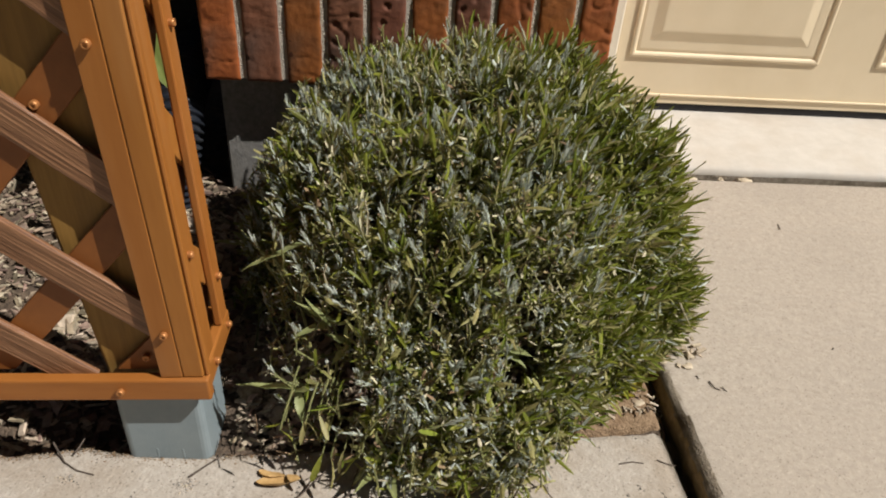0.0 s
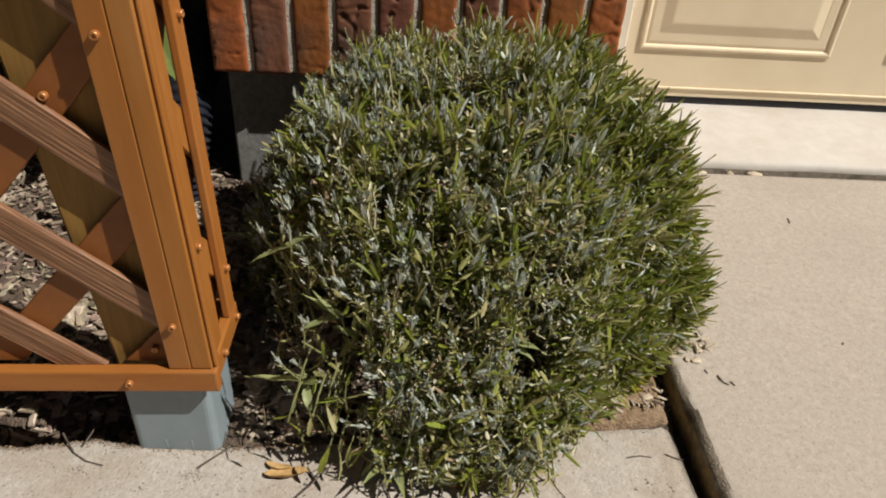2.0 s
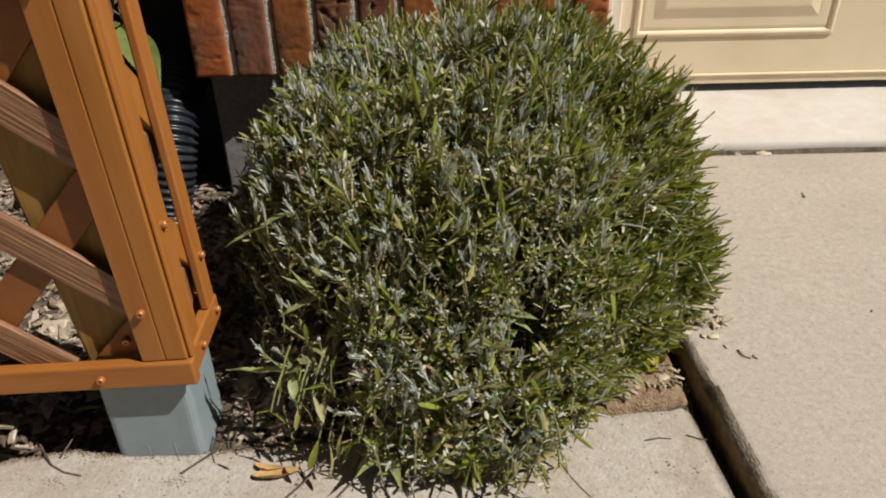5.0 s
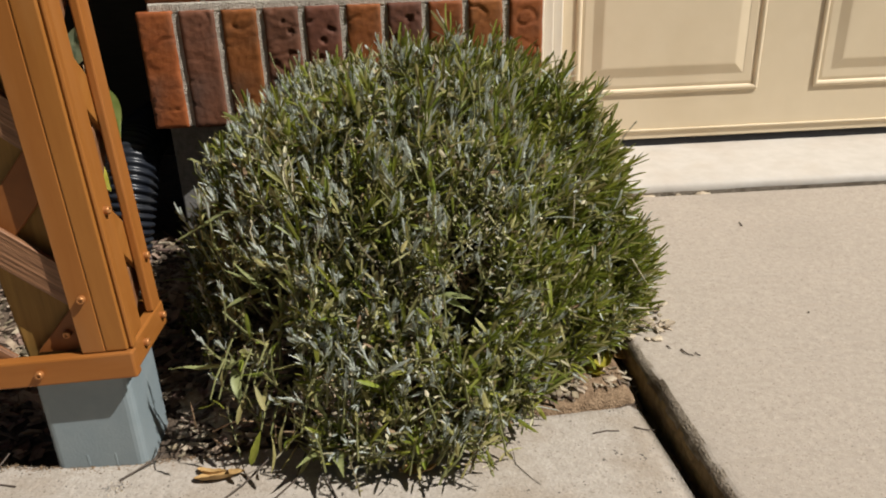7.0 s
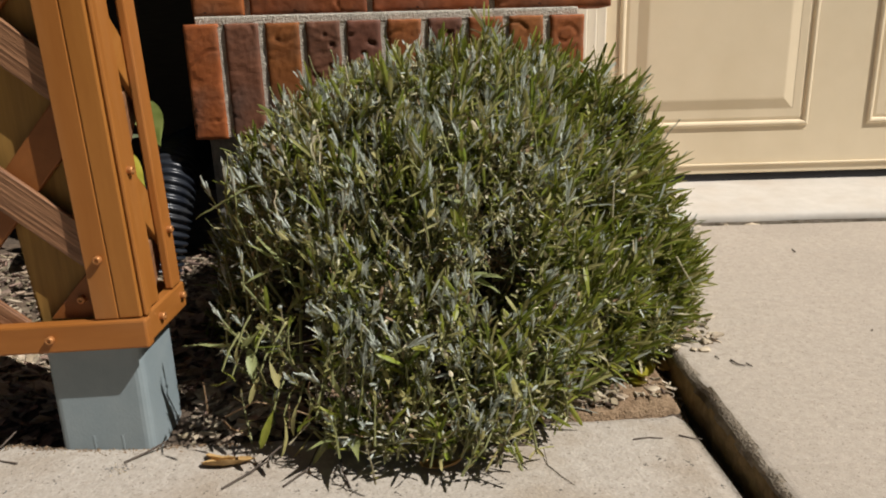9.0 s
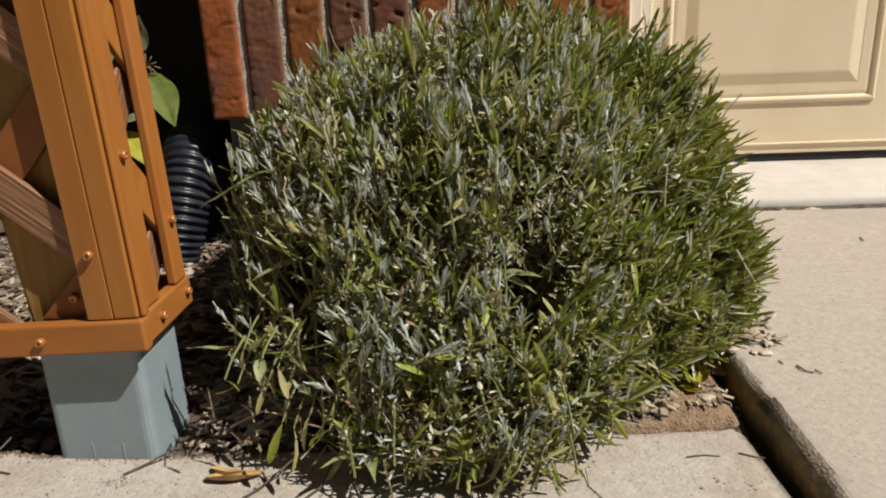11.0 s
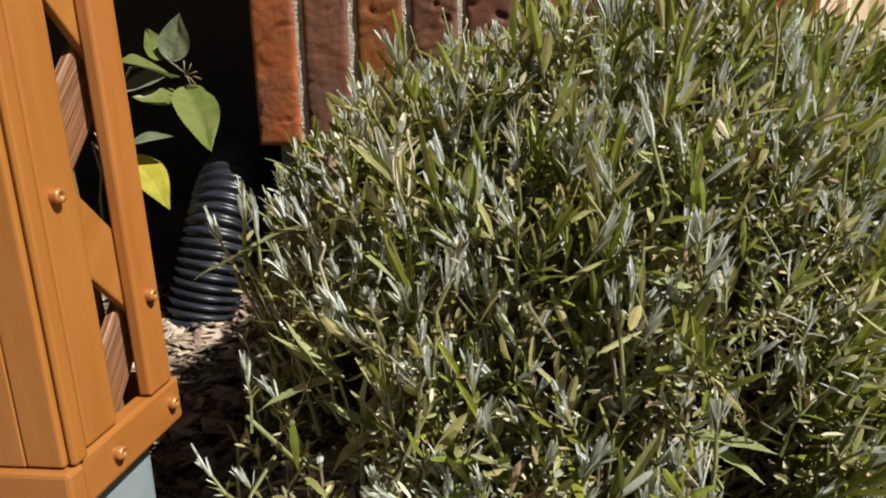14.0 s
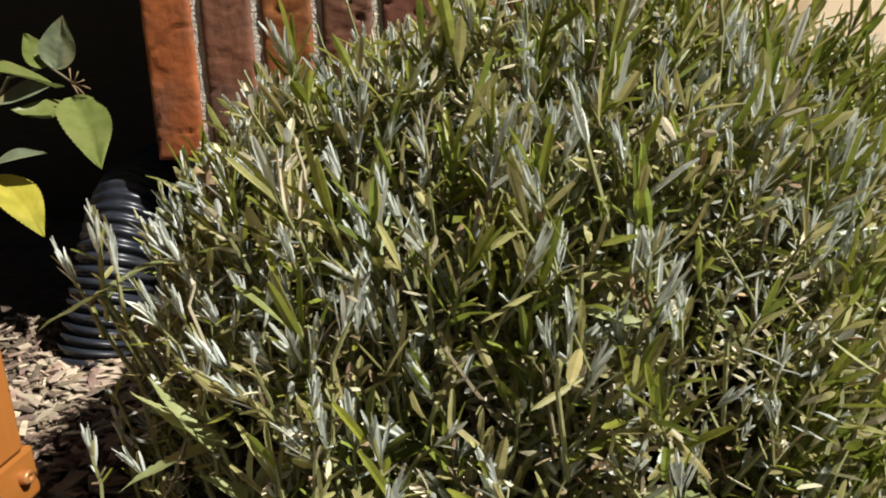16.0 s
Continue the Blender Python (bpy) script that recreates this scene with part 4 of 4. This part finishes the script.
        v, f = tube([b + np.array((0.01, 0.035, 0.025)), b + np.array((0.004, 0.014, 0.014)), b], 0.0012, 0.0008, 4)
        raw("leaf_stalk", [tuple(p - BUSH) for p in v], f, [GREEN_STEM], bush)
    # dead twiggy stems under the skirt and in the gap
    for k in range(60):
        if k < 24:
            b = np.array((0.494 + rng.normal(0, 0.022), rng.uniform(0.64, 0.70), 0.165 + rng.normal(0, 0.015)))
            d = unit(np.array((rng.normal(0, 0.6), rng.normal(-0.5, 0.3), rng.uniform(0.2, 1.0))))
        else:
            x = rng.uniform(0.17, 0.58)
            b = np.array((x, front_limit(x) + rng.uniform(0.03, 0.10), rng.uniform(0.0, 0.05)))
            d = unit(np.array((rng.normal(0, 0.6), rng.normal(-0.3, 0.3), rng.uniform(0.1, 1.2))))
        ln = rng.uniform(0.03, 0.065)
        v, f = tube([b, b + d * ln * 0.5 + rng.normal(0, 0.004, 3), b + d * ln + rng.normal(0, 0.005, 3)], 0.0011, 0.0006, 4)
        raw("dead_stem", [tuple(p - BUSH) for p in v], f, [DEAD if k % 4 else DRY], bush)
    # thin bare stalks with a small bud that stand above the leaves
    for k in range(44):
        for _ in range(50):
            x, y = rng.uniform(0.13, 0.75), rng.uniform(0.56, 1.10)
            if mound(x, y) > 0.12:
                break
        z = mound(x, y)
        d = unit(np.array((rng.normal(0, 0.25) + (x - 0.445) * 0.9, rng.normal(-0.05, 0.2) + (y - 0.86) * 0.6, 1.0)))
        ln = rng.uniform(0.012, 0.045)
        b = np.array((x, y, z - 0.03))
        tip = b + d * (ln + 0.03) + rng.normal(0, 0.003, 3)
        v, f = tube([b, b + d * (ln * 0.6 + 0.03), tip, tip + d * 0.001, tip + d * 0.004], 0.0010, 0.0007, 4)
        v = [tip + (q - tip) * 1.9 if 12 <= i < 16 else q for i, q in enumerate(v)]
        raw("flower_stalk", [tuple(p - BUSH) for p in v], f, [DRY if k % 3 == 0 else GREEN_STEM], bush)
    return bush


lavender()


# ---- weeds at the foot of the bush ----
def weed(base, leaves, label, foot=None):
    e = thing("weed", label, "weed", base)
    if foot:
        b, o = Vector(foot), Vector(base)
        v, f = tube([b - o, (b - o) * 0.45 + Vector((0.006, 0.004, 0.004)), (0, 0, 0.003)], 0.0022, 0.0013, 6)
        raw("stem", v, f, [GREEN_STEM], e, smooth=True)
    for k, (tip, w, roll, bend) in enumerate(leaves):
        b = Vector(base) + Vector((0.004 * math.cos(k * 2.1), 0.004 * math.sin(k * 2.1), 0.002))
        leaf_part("leaf", e, b, tip, w * 1.25, WEED_LEAF, roll * 0.3, bend, 0.10, 3.3 * k)
    return e


weed((0.268, 0.620, 0.182), [((0.221, 0.630, 0.203), 0.0085, 20, 0.1), ((0.217, 0.612, 0.172), 0.0090, -20, -0.15), ((0.232, 0.625, 0.215), 0.0070, 20, 0.1), ((0.300, 0.612, 0.196), 0.0065, 10, 0.25)],
     "pale green toothed weed leaves growing out of the bush", (0.262, 0.675, 0.05))
weed((0.284, 0.618, 0.153), [((0.256, 0.612, 0.173), 0.0110, 10, 0.1), ((0.293, 0.612, 0.181), 0.0085, 10, 0.1), ((0.288, 0.618, 0.202), 0.0065, 30, 0.05), ((0.262, 0.600, 0.140), 0.0090, 0, -0.2)],
     "broad green weed leaves growing out of the bush", (0.292, 0.665, 0.05))
weed((0.222, 0.598, 0.100), [((0.155, 0.600, 0.110), 0.009, 20, -0.05), ((0.205, 0.590, 0.14), 0.009, 40, -0.2), ((0.250, 0.560, 0.135), 0.010, 10, 0.05), ((0.236, 0.565, 0.075), 0.009, 10, -0.2)],
     "green narrow weed leaves reaching out of the bush", (0.225, 0.64, 0.02))
weed((0.330, 0.560, 0.01), [((0.300, 0.510, 0.055), 0.010, 20, -0.25), ((0.345, 0.495, 0.06), 0.012, 0, -0.3), ((0.385, 0.520, 0.07), 0.011, -20, -0.2), ((0.318, 0.525, 0.10), 0.010, 40, 0.1)],
     "green toothed weed with drooping leaves at the foot of the bush")
weed((0.452, 0.600, 0.172), [((0.492, 0.582, 0.180), 0.009, 20, -0.1), ((0.488, 0.578, 0.166), 0.009, -10, -0.1), ((0.470, 0.585, 0.20), 0.006, 0, 0.1)],
     "pale sage green weed leaves beside a gap of the bush", (0.45, 0.66, 0.08))
weed((0.198, 0.663, 0.243), [((0.158, 0.660, 0.231), 0.0080, 10, -0.15), ((0.220, 0.660, 0.249), 0.0055, -20, -0.05), ((0.247, 0.672, 0.268), 0.0080, 10, -0.05)],
     "pale green weed shoot leaning out of the bush", (0.225, 0.705, 0.10))
weed((0.10, 0.985, 0.03), [((0.035, 0.97, 0.062), 0.014, 10, -0.15), ((0.06, 1.01, 0.055), 0.012, 10, -0.2), ((0.13, 0.955, 0.07), 0.013, 0, -0.1)],
     "low broad-leaved green weed beside the drain pipe")


# ---- hanging branch ----
def ovate(ln, w, bend, fold, seed):
    """A broad pointed leaf along +x, with a fine-toothed rim, sunken veins and a drawn-out tip."""
    n, m = 36, 12
    verts, faces = [], []
    for i in range(n + 1):
        t = i / n
        k = max(0.02, (math.sin(math.pi * t ** 0.72) ** 0.80) * (1 - 0.35 * t ** 3)) if 0 < t < 1 else 0.02
        for j in range(m + 1):
            u = j / m * 2 - 1
            rim = 1 + (0.026 * (1 if i % 2 else -1) if abs(u) == 1 and 0 < t < 1 else 0)
            vein = math.cos((t * 1.0 - abs(u) * 0.16) * 46)
            z = bend * ln * t * t + fold * w * abs(u) * k - 0.010 * w * max(0.0, vein) ** 6 * (abs(u) < 0.92) + 0.05 * w * wob(t * 2, u + seed, seed, 1.6) - (0.018 * w if j == m // 2 else 0)
            verts.append((ln * t * (1 - 0.25 * abs(bend) * t), u * w * 0.5 * k * rim + 0.05 * ln * wob(t, seed, 4, 1.5), z))
    for i in range(n):
        for j in range(m):
            a = i * (m + 1) + j
            faces.append((a, a + m + 1, a + m + 2, a + 1))
    return verts, faces


def branch():
    o = Vector((-0.26, 1.22, 0.27))
    e = thing("leafy_branch", "young tree shoot with toothed green leaves and one yellow leaf", "branch", o)

    def twig_part(pts, r0, r1, mat=STEM):
        v, f = tube([Vector(p) - o for p in pts], r0, r1, 6)
        raw("twig", v, f, [mat], e, smooth=True)

    twig_part([(-0.30, 1.26, -0.02), (-0.285, 1.24, 0.16), (-0.25, 1.22, 0.28), (-0.19, 1.205, 0.352), (-0.135, 1.20, 0.366), (-0.108, 1.20, 0.345)], 0.0035, 0.0014)
    twig_part([(-0.275, 1.235, 0.20), (-0.190, 1.10, 0.262), (-0.100, 0.985, 0.262), (-0.050, 0.951, 0.272)], 0.0020, 0.0010)
    for dx, dz in ((0.020, 0.004), (0.026, -0.006), (0.014, 0.014), (0.010, -0.012), (0.004, 0.018), (0.018, -0.014)):
        c = Vector((-0.106, 1.195, 0.343))
        twig_part([c, c + Vector((dx * 0.6, -0.004, dz * 0.4)), c + Vector((dx, -0.006, dz))], 0.0006, 0.0008, DEAD)
    for k, (b, t, w, m, roll, bend) in enumerate((
            ((-0.108, 1.198, 0.328), (-0.030, 1.105, 0.246), 0.056, TREE_LEAF, 8, 0.04),
            ((-0.124, 1.200, 0.360), (-0.106, 1.205, 0.424), 0.042, TREE_LEAF_PALE, -14, 0.12),
            ((-0.140, 1.200, 0.362), (-0.160, 1.195, 0.402), 0.040, TREE_LEAF, 12, 0.15),
            ((-0.116, 1.180, 0.340), (-0.089, 1.020, 0.371), 0.044, TREE_LEAF, 10, -0.06),
            ((-0.140, 1.204, 0.340), (-0.214, 1.205, 0.314), 0.044, TREE_LEAF_PALE, 20, 0.12),
            ((-0.116, 1.202, 0.312), (-0.179, 1.188, 0.296), 0.044, TREE_LEAF, 25, 0.30),
            ((-0.047, 0.950, 0.277), (0.005, 0.940, 0.293), 0.0195, TREE_LEAF_PALE, -20, -0.14),
            ((-0.051, 0.950, 0.267), (0.010, 0.920, 0.2145), 0.0385, YELLOW_LEAF, -6, 0.04),
            ((-0.054, 0.952, 0.272), (-0.100, 0.970, 0.281), 0.021, BROWN_LEAF, 30, 0.15),
            ((-0.200, 1.205, 0.356), (-0.262, 1.19, 0.362), 0.030, TREE_LEAF, 30, 0.1))):
        bb, tt = Vector(b), Vector(t)
        v, f = ovate((tt - bb).length, w, bend, 0.16, 1.7 * k)
        ob = raw("leaf", v, f, [m], e, {YELLOW_LEAF: "yellow leaf", BROWN_LEAF: "withered tan leaf"}.get(m, ""), smooth=True)
        ax = (tt - bb).normalized()
        up = Vector((0.50, -0.62, 0.60))
        up = (up - ax * up.dot(ax)).normalized()
        turn = Matrix((ax, up.cross(ax), up)).transposed().to_4x4()
        ob.matrix_local = Matrix.Translation(bb - o) @ turn @ pose(0, 0, 0, roll, 0, 0)
    return e


branch()


# ---- mulch ----
def chips(count, mat_pick, mats, area, name, label, size, height=None, slim=(0.15, 0.5)):
    p = Pile()
    height = height or bed_z
    for _ in range(count):
        x, y = rng.uniform(area[0], area[1]), rng.uniform(area[2], area[3])
        if y < back_edge(x) + 0.006 or (x > 0.0 and y > 1.18):
            continue
        if 0.02 < x < 0.135 and 0.575 < y < 0.69:
            continue
        if height is bed_z and x > 0.615 and y < 0.70 and rng.random() < 0.85:
            continue
        ln, w, h = rng.uniform(*size), 0, 0
        w, h = ln * rng.uniform(*slim), rng.uniform(0.0012, 0.0035)
        a = rng.uniform(0, math.tau)
        if y < back_edge(x) + 0.006 + 0.45 * ln:
            continue
        d = np.array((math.cos(a), math.sin(a), rng.normal(0, 0.25)))
        s = np.array((-math.sin(a), math.cos(a), rng.normal(0, 0.3)))
        n = unit(np.cross(d, s))
        c = np.array((x, y, height(x, y) + rng.uniform(0.0, 0.010)))
        v = []
        for q in (-1, 1):
            for i, (u, k) in enumerate(((-1, -0.7), (1, -1), (0.8, 0.9), (-0.9, 1))):
                j = rng.uniform(0.7, 1.1)
                v.append(c + d * u * ln * 0.5 * j + s * k * w * 0.5 * j + n * q * h * 0.5 + n * abs(u) * 0.03 * ln)
        p.add(v, [(3, 2, 1, 0), (4, 5, 6, 7), (0, 1, 5, 4), (1, 2, 6, 5), (2, 3, 7, 6), (3, 0, 4, 7)], mat_pick())
    v, f, m = p.done()
    return tagged(raw(name, v.tolist(), f, mats, index=m), label, "mulch", kind="stuff")


chips(9000, lambda: int(rng.random() < 0.22), [CHIP, PALE_CHIP], (-0.75, 0.69, 0.58, 1.25), "wood_mulch", "weathered brown and bleached bark mulch over dark soil", (0.007, 0.026))
chips(420, lambda: int(rng.random() < 0.4), [CHIP, PALE_CHIP], (-0.75, 0.69, 0.58, 1.2), "coarse_mulch", "larger bleached wood chips scattered over the mulch", (0.022, 0.038))


chips(1300, lambda: int(rng.random() < 0.50), [CHIP, PALE_CHIP], (-0.16, 0.24, 0.66, 1.10), "pale_mulch", "bleached tan bark scraps round the post and pipe", (0.008, 0.040), None, (0.15, 0.75))


# Mostly pale chips: sun spots between post and bush, put into their colour.
chips(420, lambda: int(rng.random() < 0.9), [CHIP, PALE_CHIP], (0.10, 0.25, 0.585, 0.82), "pale_mulch", "pale bark and leaf scraps standing in for sun spots on mulch", (0.007, 0.028))


# ---- bare soil corner ----
def soil_z(x, y):
    return front_z(x, y) + 0.002 + 0.010 * max(0, min(1, (y - 0.60) / 0.12)) + 0.004 * wob(x, y, 3, 22) + 0.002 * wob(x, y, 5, 90) - 0.02 * max(0, x - 0.695) / 0.02 - 0.06 * max(0, back_edge(x) + 0.006 - y) / 0.02 - 0.02 * max(0, 0.58 - x) / 0.03


v, f = sheet(0.53, 0.712, 0.600, 0.84, 66, 92, soil_z)
tagged(raw("bare_soil", v, f, [DIRT], smooth=True), "bare tan crumbly soil between bush and slab", "soil", kind="structure")
v, f = sheet(0.69, 0.724, -1.5, 1.25, 6, 160, lambda x, y: -0.034 + 0.006 * wob(x, y, 2, 30))
tagged(raw("joint_soil", v, f, [SOIL]), "dark damp soil in the joint between the slabs", "soil", kind="structure")
v, f = sheet(0.68, 4.1, 1.230, 1.268, 120, 5, lambda x, y: 0.024 + 0.004 * wob(x, y, 2, 30))
tagged(raw("apron_joint", v, f, [SOIL]), "dirt packed in the joint below the door apron", "soil", kind="structure")


chips(270, lambda: int(rng.random() < 0.75), [CHIP, PALE_CHIP], (0.565, 0.635, 0.61, 0.69), "dry_litter", "bleached stem and leaf scraps on bare soil beside the bush", (0.007, 0.024), soil_z, (0.10, 0.50))
chips(34, lambda: int(rng.random() < 0.75), [CHIP, PALE_CHIP], (0.655, 0.712, 0.665, 0.76), "dry_litter", "bleached leaf scraps on bare soil by the slab edge", (0.005, 0.015), soil_z, (0.1, 0.4))
chips(90, lambda: int(rng.random() < 0.8), [CHIP, PALE_CHIP], (0.722, 0.79, 0.755, 0.93), "dry_litter", "bleached leaf scraps on the driveway under the bush", (0.008, 0.026), drive_z, (0.15, 0.5))


# ---- litter ----
def dead_leaf(x, y, z, turn, ln, w, mat, label, curl=0.5, roll=0.0):
    """A shrivelled leaf: rim rolled up, spine arched and twisted."""
    n, m = 22, 6
    verts, faces = [], []
    for i in range(n + 1):
        t = i / n
        k = max(0.03, math.sin(math.pi * t ** 0.8) ** 0.7 * (1 + 0.18 * wob(t, x * 40, 1, 6)))
        tw = 0.5 * math.sin(2.3 * t + x * 50)
        for q in range(m + 1):
            u = (q / m - 0.5) * 2
            a = u * (1.15 + 0.35 * wob(t, u, x * 30, 3)) + tw
            r = w * 0.5 * k
            verts.append((ln * (t - 0.5), r * math.sin(a) + 0.06 * ln * wob(t, 3, y * 20, 3), r * (1 - math.cos(a)) * 0.95 + curl * ln * (t - 0.5) ** 2 + 0.03 * w * wob(t * 5, u * 2, x, 2)))
    for i in range(n):
        for q in range(m):
            c = i * (m + 1) + q
            faces.append((c, c + m + 1, c + m + 2, c + 1))
    lo = min(p[2] for p in verts)
    ob = raw("fallen_leaf", [(p[0], p[1], p[2] - lo) for p in verts], faces, [mat], smooth=True)
    ob.matrix_world = pose(x, y, z + 0.0006, 0, 0, turn) @ pose(0, 0, 0, roll, 0, 0)
    return tagged(ob, label, "leaf", "fallen leaves")


dead_leaf(0.206, 0.549, front_z(0.2, 0), 6, 0.054, 0.024, BROWN_LEAF, "curled tan dead leaf lying on the concrete walk", 0.25)
dead_leaf(0.196, 0.558, front_z(0.2, 0), -12, 0.034, 0.014, BROWN_LEAF, "small curled tan dead leaf lying on the concrete walk", 0.35)
dead_leaf(0.423, 0.539, front_z(0.42, 0), 14, 0.046, 0.018, BROWN_LEAF, "curled brown dead leaf lying on the concrete walk", 0.7)
dead_leaf(0.420, 0.610, 0.014, 120, 0.042, 0.026, BROWN_LEAF, "dark brown dead leaf under the bush", 0.3)
dead_leaf(0.676, 0.715, soil_z(0.676, 0.715) + 0.006, 60, 0.042, 0.026, YELLOW_LEAF, "crumpled yellow leaf on bare soil by the slab", 0.9)
dead_leaf(0.664, 0.702, soil_z(0.664, 0.702) + 0.002, 150, 0.024, 0.014, YELLOW_LEAF, "torn yellow leaf on bare soil by the slab", 0.6)
dead_leaf(0.706, 0.742, soil_z(0.70, 0.742) + 0.003, 100, 0.034, 0.018, BROWN_LEAF, "crumpled brown leaf on bare soil by the slab", 0.5)


def twig(pts, r, label, mat=None):
    v, f = tube(pts, r, r * 0.6, 5)
    o = Vector(pts[0])
    ob = raw("twig", [tuple(Vector(p) - o) for p in v], f, [mat or TWIG], smooth=True)
    ob.location = o
    return tagged(ob, label, "twig", "twigs")


def fz(x, y, h=0.001):
    return (x, y, front_z(x, y) + h)


def dz(x, y, h=0.001):
    return (x, y, drive_z(x, y) + h)


for pts, r in (
        ([fz(0.630, 0.590), fz(0.648, 0.594), fz(0.662, 0.592)], 0.0011), ([fz(0.682, 0.598), fz(0.694, 0.592), fz(0.704, 0.590)], 0.0011),
        ([fz(0.100, 0.551), fz(0.116, 0.566, 0.003), fz(0.140, 0.580, 0.012)], 0.0016), ([fz(-0.068, 0.590, 0.008), fz(-0.048, 0.567, 0.001), fz(-0.030, 0.556, 0.001), fz(-0.008, 0.550, 0.002)], 0.0013),
        # The 0.0005 strip is a stem's cast shadow, built as a thin dark tube.
        ([fz(-0.040, 0.576, 0.004), fz(-0.034, 0.588, 0.010), fz(-0.031, 0.600, 0.014)], 0.0012), ([fz(0.530, 0.568, 0.004), fz(0.530, 0.543), fz(0.542, 0.521), fz(0.551, 0.508)], 0.0005),
        ([fz(0.212, 0.505), fz(0.235, 0.53, 0.004), fz(0.262, 0.552, 0.02)], 0.0014), ([fz(0.27, 0.508), fz(0.29, 0.53, 0.006), fz(0.30, 0.56, 0.02)], 0.0012),
        ([fz(0.335, 0.505), fz(0.325, 0.53, 0.004), fz(0.318, 0.555, 0.01)], 0.0012)):
    twig(pts, r, "small dark strip on the concrete walk, as dry twig and twig shadow")
for pts, r in (([dz(0.778, 0.706), dz(0.782, 0.694), dz(0.789, 0.690)], 0.0014), ([dz(0.793, 0.696), dz(0.797, 0.688)], 0.0013), ([dz(0.763, 0.716), dz(0.765, 0.709)], 0.0011),
               ([dz(1.035, 1.080), dz(1.037, 1.096)], 0.0013), ([dz(0.99, 0.774), dz(0.993, 0.778)], 0.0012)):
    twig(pts, r * 0.8, "tiny dark twig fragment lying on the driveway slab")
twig([(0.706, 0.715, 0.153), (0.717, 0.715, 0.134), (0.730, 0.716, 0.114)], 0.0012, "bleached dry stalk caught in the bush", DRY)


def crumbs(name, label, spots, mats):
    """Many small angular crumbs in one sheet of stuff: centre and size of each."""
    p = Pile()
    for x, y, z, size in spots:
        c = np.array((x, y, z))
        ax = [unit(q) for q in rng.normal(0, 1, (3, 3))]
        v = [c + np.array((1, 1, 0.55)) * (q * size * rng.uniform(0.5, 1.0)) for a in ax[:2] for q in (a, -a)]
        v += [c + np.array((0, 0, size * rng.uniform(0.35, 0.7))), c - np.array((0, 0, size * 0.4))]
        p.add(v, [(0, 2, 4), (2, 1, 4), (1, 3, 4), (3, 0, 4), (2, 0, 5), (1, 2, 5), (3, 1, 5), (0, 3, 5)], int(rng.integers(len(mats))))
    v, f, m = p.done()
    return tagged(raw(name, v.tolist(), f, mats, index=m), label, "grit", kind="stuff")


spots = []
for _ in range(1500):
    x = rng.uniform(-0.16, 0.24)
    y = back_edge(x) - 0.001 - abs(rng.normal(0, 0.0075))
    spots.append((x, y, front_z(x, 0) - 0.0006 - (0.003 if y > back_edge(x) - 0.003 else 0.0), rng.uniform(0.0006, 0.0026)))
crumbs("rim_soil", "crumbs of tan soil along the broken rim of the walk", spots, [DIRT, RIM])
spots = []
for cx, cy, r, n in ((-0.036, 0.544, 0.008, 70), (0.099, 0.540, 0.011, 110), (0.02, 0.528, 0.05, 40)):
    for _ in range(n):
        x, y = cx + rng.normal(0, r * 0.55), cy + rng.normal(0, r * 0.45)
        spots.append((x, y, front_z(x, 0) + 0.0004, rng.uniform(0.0006, 0.0024)))
crumbs("loose_grit", "loose grey grit in scuffed spots on the walk", spots, [BLOCK, CONCRETE, PALE_CHIP])


def pebble(x, y, z, s, mat, label, cat="stone"):
    bm = bmesh.new()
    bmesh.ops.create_icosphere(bm, subdivisions=2, radius=s)
    k = x * 77 + y * 31
    for q in bm.verts:
        q.co *= 1 + 0.75 * wob(q.co.x / s + k, q.co.y / s, q.co.z / s, 1.1)
        q.co.z *= 0.45
        q.co.x *= 0.65 if int(k * 7) % 2 else 1.3
    ob = part("wood_chip" if cat == "chip" else "pebble", bm, mat)
    ob.location = (x, y, z + s * 0.3)
    return tagged(ob, label, cat, "chips by the slab" if cat == "chip" else "pebbles")


for k in range(16):
    x, y = rng.uniform(0.585, 0.69), rng.uniform(0.665, 0.76)
    pebble(x, y, soil_z(x, y), rng.uniform(0.002, 0.0065), PALE_CHIP if k % 3 == 0 else CHIP, "wood chip lying on bare soil by the slab", "chip")
for k in range(14):
    x, y = rng.uniform(0.715, 0.765), rng.uniform(0.72, 0.80)
    pebble(x, y, drive_z(x, y), rng.uniform(0.003, 0.009), PALE_CHIP, "pale wood chip lying on the driveway edge", "chip")
for k in range(7):
    x = 0.86 + 0.05 * k * rng.uniform(0.4, 1.0)
    pebble(x, 1.254 + rng.uniform(-0.004, 0.003), 0.042, rng.uniform(0.006, 0.013), PALE_CHIP, "pale leaf scrap lodged in the apron joint", "chip")
